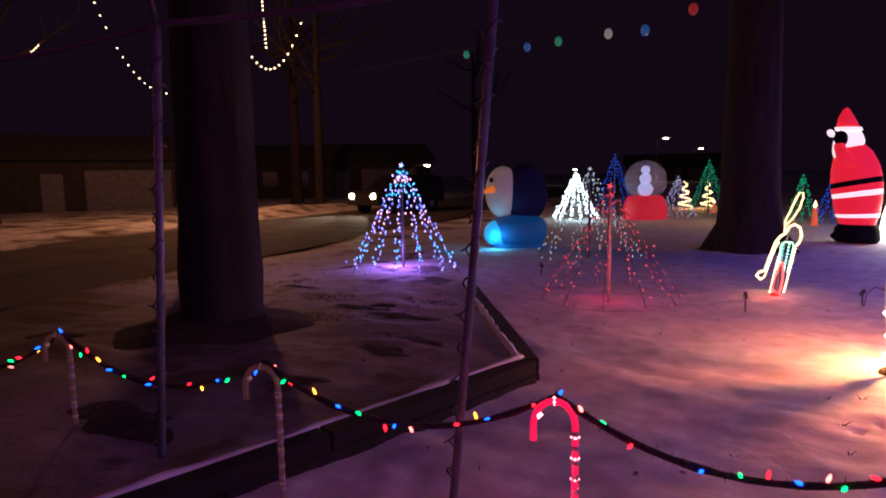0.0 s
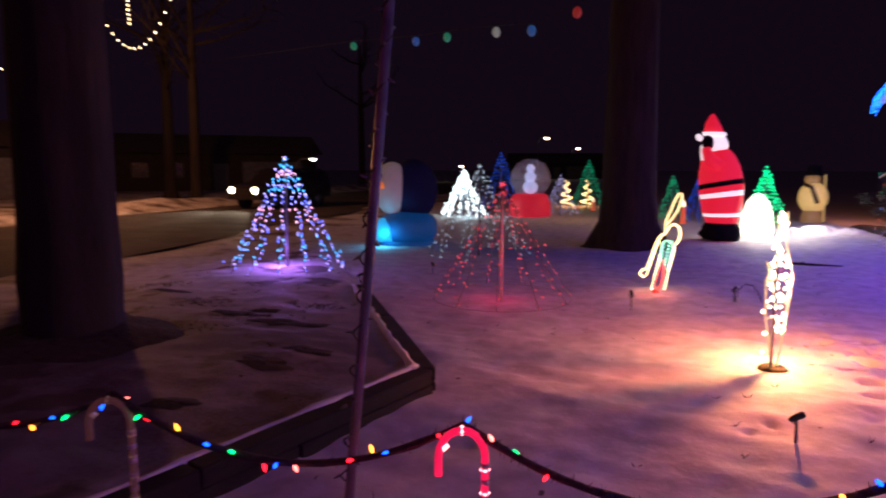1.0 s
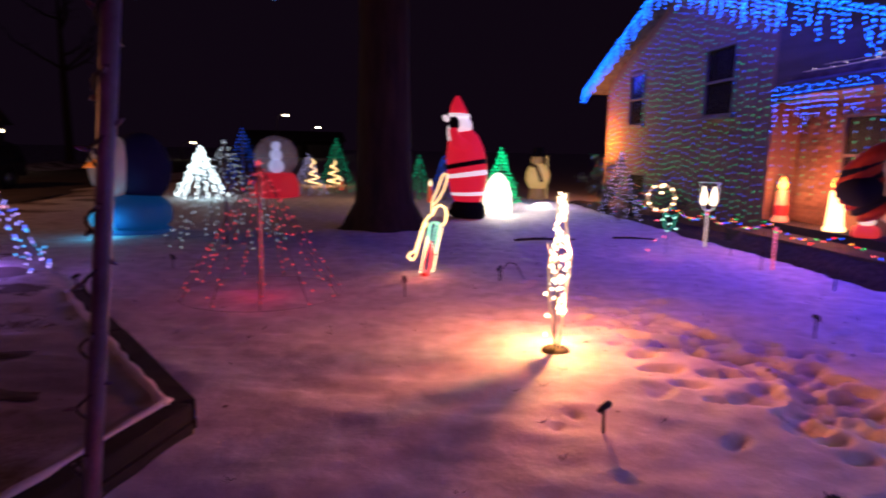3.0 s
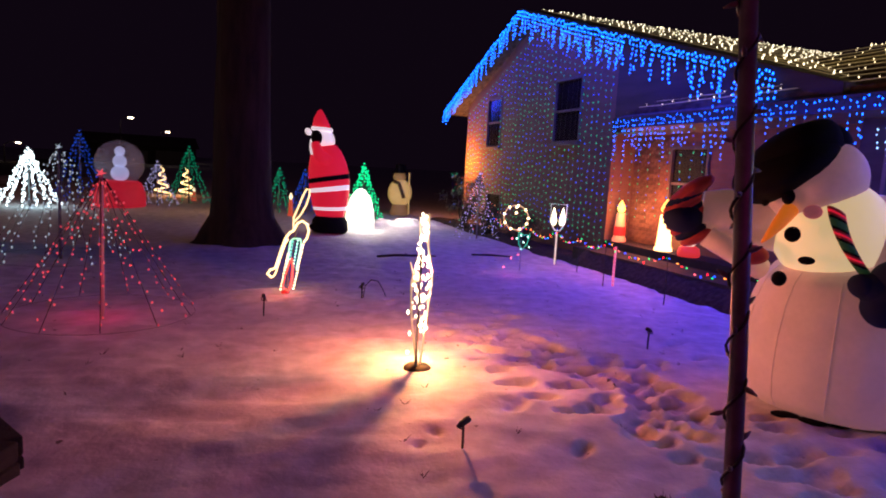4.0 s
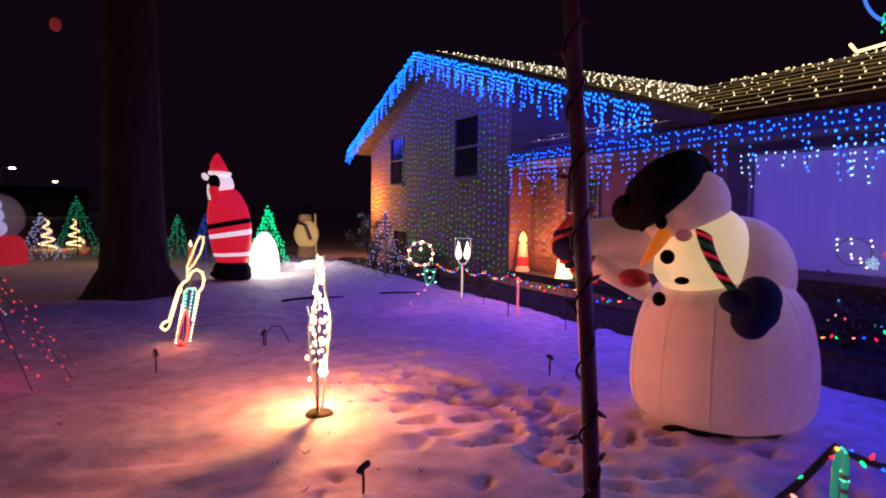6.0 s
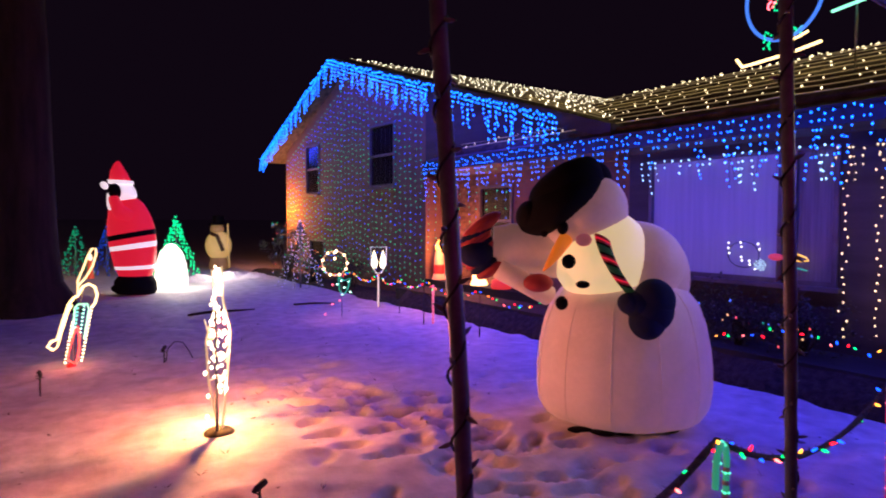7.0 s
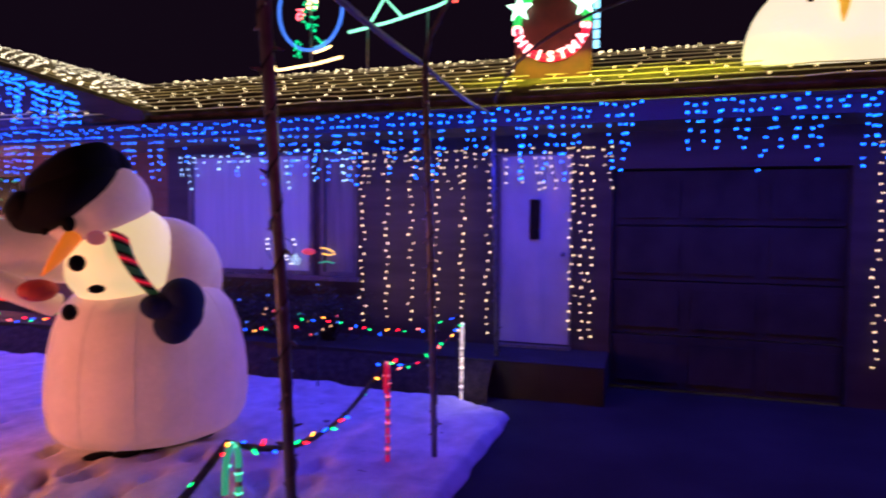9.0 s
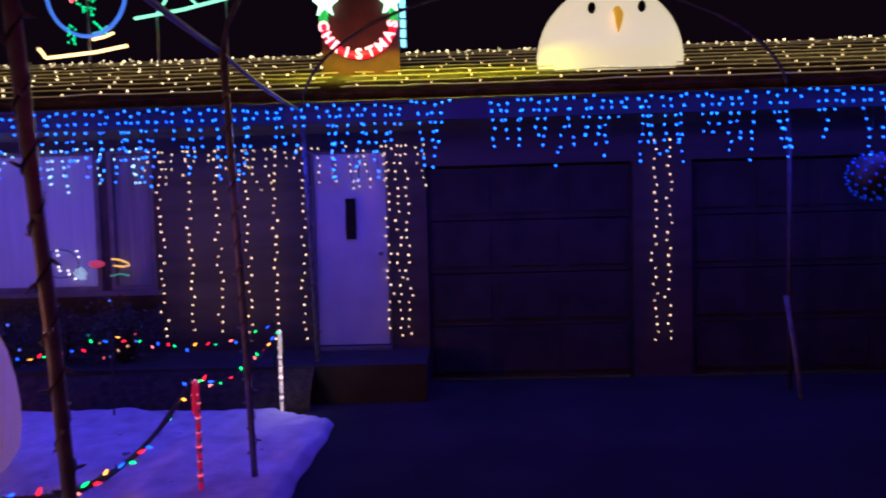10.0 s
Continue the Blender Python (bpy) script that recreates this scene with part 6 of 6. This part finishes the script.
s.add(_mv, [(i * 9 + j, i * 9 + j + 1, (i + 1) * 9 + j + 1, (i + 1) * 9 + j) for i in range(69) for j in range(8)])
whole("snow_ridge", s, SNOW, "lumpy ridge of shovelled snow beside the dome", "snow", kind="structure")

# short leaning pipe beyond the drive, its foot in a lump of snow
t = thing("marker_post", pose(6.1, -1.2, -0.13), "short leaning pale pipe in a lump of snow", "post")
part("pipe", Shape().tube([(0, 0, -0.05), (0.02, 0.04, 0.4), (0.05, 0.12, 1.0)], 0.022, 8), PVC, t)
part("snow_lump", Shape().ball((0, 0, 0.02), (0.09, 0.11, 0.04), 0, 18, 8, power=0.8), SNOW, t)

# tufts of dead grass through the snow
s = Shape()
for k in range(420):
    if k < 260:
        x, y = rg.choice(((-4.6, 7.2), (-3.6, 6.7), (-5.9, 8.2), (-4.0, 6.1), (-3.2, 7.4)))
        x, y = x + rg.gauss(0, 0.22), y + rg.gauss(0, 0.12)
    else:
        x, y = rg.uniform(-6, 5.2), rg.uniform(4.0, 13.5)
    z = snow_height(x, y)
    for j in range(4):
        a = rg.uniform(0, 6.28)
        l = rg.uniform(0.02, 0.06)
        s.add([(x - 0.004, y, z - 0.01), (x + 0.004, y, z - 0.01), (x + l * math.cos(a), y + l * math.sin(a), z + l * rg.uniform(0.2, 0.9))], [(0, 1, 2)], 0, False)
whole("grass_tufts", s, GRASS, "tufts of dead grass poking through the snow", "grass", kind="stuff")


# ---- street: car, lamps, far houses ----
def car(at, turn):
    t = thing("parked_car", pose(*at, 0, 0, turn), "dark sport utility vehicle on the street with headlamps on", "car")
    bm = bmesh.new()
    prof = [(-2.3, 0.42), (-2.32, 0.85), (-2.2, 1.02), (-1.15, 1.12), (-0.55, 1.62), (-0.2, 1.72), (1.6, 1.72), (2.1, 1.55), (2.28, 1.05), (2.3, 0.45)]
    rows = []
    for w, k in ((-0.90, 0.94), (-0.86, 1.0), (0.86, 1.0), (0.90, 0.94)):
        rows.append([bm.verts.new((x, w * (1 - 0.16 * max(0, z - 1.1)), 0.42 + (z - 0.42) * k)) for x, z in prof])
    for a, b in zip(rows, rows[1:]):
        for i in range(len(prof) - 1):
            bm.faces.new((a[i], a[i + 1], b[i + 1], b[i]))
        bm.faces.new((a[-1], a[0], b[0], b[-1]))
    bm.faces.new(rows[0][::-1])
    bm.faces.new(rows[-1])
    me = bpy.data.meshes.new("body")
    bmesh.ops.recalc_face_normals(bm, faces=bm.faces)
    bm.to_mesh(me)
    bm.free()
    me.materials.append(CARPAINT)
    part("body", me, None, t)
    part("windscreen", Shape().add([(-1.13, -0.72, 1.16), (-1.13, 0.72, 1.16), (-0.60, 0.66, 1.60), (-0.60, -0.66, 1.60)], [(0, 1, 2, 3)], 0, False), DARKGLASS, t)
    for sd in (-1, 1):
        part("side_window", Shape().box((-0.45, sd * 0.885 - 0.01, 1.12), (1.75, sd * 0.885 + 0.01, 1.56)), DARKGLASS, t)
        part("headlamp", Shape().ball((-2.28, sd * 0.66, 0.80), (0.08, 0.20, 0.14), 0, 14, 10), glow("headlamp_light", (1.0, 0.86, 0.62), 9.0), t, "bright headlamp")
        for x in (-1.42, 1.42):
            wh = part("wheel", Shape().tube([(x, sd * 0.90, 0.36), (x, sd * 0.70, 0.36)], 0.36, 20), RUBBER, t)
            part("rim", Shape().tube([(x, sd * 0.915, 0.36), (x, sd * 0.90, 0.36)], 0.22, 14), STEEL, wh)
    part("grille", Shape().box((-2.335, -0.42, 0.62), (-2.30, 0.42, 0.88)), RUBBER, t)
    return t


car((-14.95, 26.3, -0.05), 78)
for dx in (-0.6, 0.6):
    sp = bpy.data.lights.new("headlamp_beam", "SPOT")
    sp.energy, sp.color, sp.spot_size, sp.shadow_soft_size = 160, (1.0, 0.85, 0.62), radians(70), 0.08
    ob = new("headlamp_beam", sp)
    ob.matrix_world = look((-15.45 + dx, 23.75, 0.78), (-16.2 + dx * 2, 12.0, 0.0))


def street_lamp(at, h, turn, strength=40.0, r=0.12):
    t = thing("street_lamp", pose(*at, 0, 0, turn), "lit lamp on a steel pole near the street", "street lamp", "street lamps")
    part("pole", Shape().tube([(0, 0, -0.1), (0, 0, h - 0.2), (0.4, 0, h + 0.1), (1.2, 0, h + 0.15)], [0.09, 0.06, 0.05, 0.04], 8), STEEL, t)
    part("head", Shape().box((1.0, -0.14, h + 0.12), (1.6, 0.14, h + 0.24)), STEEL, t)
    part("lens", Shape().ball((1.3, 0, h + 0.08), (r * 1.6, r * 1.2, 0.09), 0, 12, 8), glow("street_lens", (1.0, 0.80, 0.52), strength), t, "glowing lens")


street_lamp((-14.3, 99.5, -0.1), 6.4, 0, 25, 0.24)
street_lamp((-13.9, 151.0, -0.1), 6.4, 0, 25, 0.32)
# two low yard lamps, built from the street lamp at a short height
street_lamp((-22.06, 40.0, -0.1), 2.32, 0, 14, 0.13)
street_lamp((-22.47, 80.0, -0.1), 2.05, 0, 14, 0.17)
street_lamp((-20.4, 4.0, -0.1), 6.3, 0, 10, 0.12)

FARWALL = noisy("far_siding", (0.02, 0.017, 0.016), (0.045, 0.038, 0.034), 2, 0.8, 0.2)


def far_house(at, turn, w, d, h, label):
    t = thing("house", pose(*at, 0, 0, turn), label, "house", "houses across the street")
    part("wall", Shape().box((-w / 2, -d / 2, -0.2), (w / 2, d / 2, h)), FARWALL, t)
    s = Shape()
    s.add([(-w / 2 - 0.5, -d / 2 - 0.5, h), (w / 2 + 0.5, -d / 2 - 0.5, h), (w / 2 + 0.5, d / 2 + 0.5, h), (-w / 2 - 0.5, d / 2 + 0.5, h), (-w / 2 - 0.5, 0, h + d * 0.2), (w / 2 + 0.5, 0, h + d * 0.2)],
          [(0, 1, 5, 4), (3, 4, 5, 2), (0, 4, 3), (1, 2, 5), (0, 3, 2, 1)], 0, False)
    part("roof", s, SHINGLE, t)
    gd = part("garage_door", Shape().box((w * 0.12, -d / 2 - 0.06, -0.05), (w * 0.42, -d / 2 - 0.004, 2.2)), TRIM, t)
    part("door", Shape().box((-w * 0.02, -d / 2 - 0.05, 0.0), (w * 0.05, -d / 2 - 0.004, 2.05)), TRIM, t)
    for x in (-0.36, -0.2):
        wn = part("window", Shape().box((w * x - 0.55, -d / 2 - 0.05, 1.0), (w * x + 0.55, -d / 2 - 0.004, 2.1)), TRIM, t)
        part("pane", Shape().box((w * x - 0.48, -d / 2 - 0.07, 1.07), (w * x + 0.48, -d / 2 - 0.054, 2.03)), DARKGLASS, wn)


far_house((-33.0, 46.0, 0), 40, 15, 8, 2.8, "low dim house across the street with a pale garage door")
far_house((-38.0, 24.0, 0), 60, 15, 8, 2.8, "low dark house across the street")
far_house((-36.0, 6.0, 0), 75, 15, 8, 2.8, "low dark house across the street")
far_house((-14.0, 118.0, 0), 10, 16, 9, 2.8, "distant dark house at the end of the street")
for k, (x, y) in enumerate(((-24.0, 30.0), (-27.0, 15.0), (-22.5, 52.0))):
    tree((x, y, 0), 0.28, 12.0, 40 + k, "bare dark tree far off in the night")

# swags of white bulbs in the branches by the street
t = thing("tree_lights", Matrix(), "loops of white bulbs hanging in a tree by the street", "string lights")
for a, b, dr in (((-11.2, 9.0, 5.2), (-9.3, 9.0, 3.15), 0.45), ((-7.35, 9.0, 3.7), (-6.05, 9.0, 4.4), 0.65), ((-14.0, 9.0, 4.2), (-12.9, 9.0, 4.35), 0.1), ((-7.0, 9.0, 4.6), (-6.95, 9.0, 3.7), 0.0)):
    ln = sag(a, b, dr, 14)
    part("wire", Shape().tube(ln, 0.004, 4), WIRE, t)
    part("bulb_string", sum_bulbs(ln, 0.017), BULB_WARM, t, kind="stuff")
tree((-9.3, 9.7, 0), 0.22, 10.0, 91, "slim bare tree by the street verge")

# string of coloured globes hung between the big tree and one across the road
t = thing("globe_string", Matrix(), "high string of coloured globe bulbs between two trees", "string lights")
GLOBES = [((-8.73, 20.53, 5.56), (0.0, 0.75, 0.40)), ((-6.06, 18.93, 5.26), (0.02, 0.25, 1.0)), ((-4.93, 18.25, 5.18), (0.0, 0.75, 0.40)), ((-3.38, 17.33, 5.04), (0.9, 0.95, 0.85)), ((-2.40, 16.74, 4.90), (0.02, 0.30, 1.0)), ((-1.29, 16.08, 5.09), (1.0, 0.05, 0.04))]
_wire = [Vector((-20.2, 27.4, 6.6))] + [Vector(p) + Vector((0, 0, 0.16)) for p, _ in GLOBES] + [Vector((-0.35, 15.5, 5.7))]
part("wire", Shape().tube(_wire, 0.006, 4), WIRE, t)
for p, c in GLOBES:
    part("globe", Shape().ball(p, (0.10, 0.10, 0.13), 0, 14, 10), glow("globe_light", c, 0.10, tuple(0.15 + 0.3 * q for q in c)), t)
tree((-20.4, 27.5, 0), 0.24, 11.0, 47, "bare dark tree beyond the road")

# bricks of the wall behind the candles
_bs = Shape()
_bs.box((-0.014, -0.097, 0.0), (0.004, 0.097, 0.062))
_bv = _bs.v
_bs.v = [(x, y * (0.985 if x < 0 else 1.0), 0.031 + (z - 0.031) * (0.95 if x < 0 else 1.0)) for x, y, z in _bv]
BRICK_FACE = noisy("brick_face", (0.13, 0.085, 0.06), (0.27, 0.185, 0.13), 9, 0.88, 0.5)
_oi = BRICK_FACE.node_tree.nodes.new("ShaderNodeObjectInfo")
_hs = BRICK_FACE.node_tree.nodes.new("ShaderNodeHueSaturation")
_mr = BRICK_FACE.node_tree.nodes.new("ShaderNodeMapRange")
_mr.inputs["To Min"].default_value, _mr.inputs["To Max"].default_value = 0.65, 1.2
_bp = BRICK_FACE.node_tree.nodes["Principled BSDF"]
_src = _bp.inputs["Base Color"].links[0].from_socket
BRICK_FACE.node_tree.links.new(_oi.outputs["Random"], _mr.inputs["Value"])
BRICK_FACE.node_tree.links.new(_mr.outputs[0], _hs.inputs["Value"])
BRICK_FACE.node_tree.links.new(_src, _hs.inputs["Color"])
BRICK_FACE.node_tree.links.new(_hs.outputs[0], _bp.inputs["Base Color"])
_bm = _bs.mesh("brick", BRICK_FACE)
recess_wall = bpy.data.objects["wall_recess"]
for _r in range(27):
    for _c in range(5 if _r % 2 else 6):
        if 0.90 < 0.47 + 0.075 * _r < 2.36 and _c < 1:
            continue
        ob = new("brick", _bm)
        ob.parent = recess_wall
        ob.matrix_local = Matrix.Translation((7.498 + rng.uniform(-0.002, 0.002), 11.86 + 0.205 * _c + (0.1025 if _r % 2 else 0), 0.47 + 0.075 * _r))
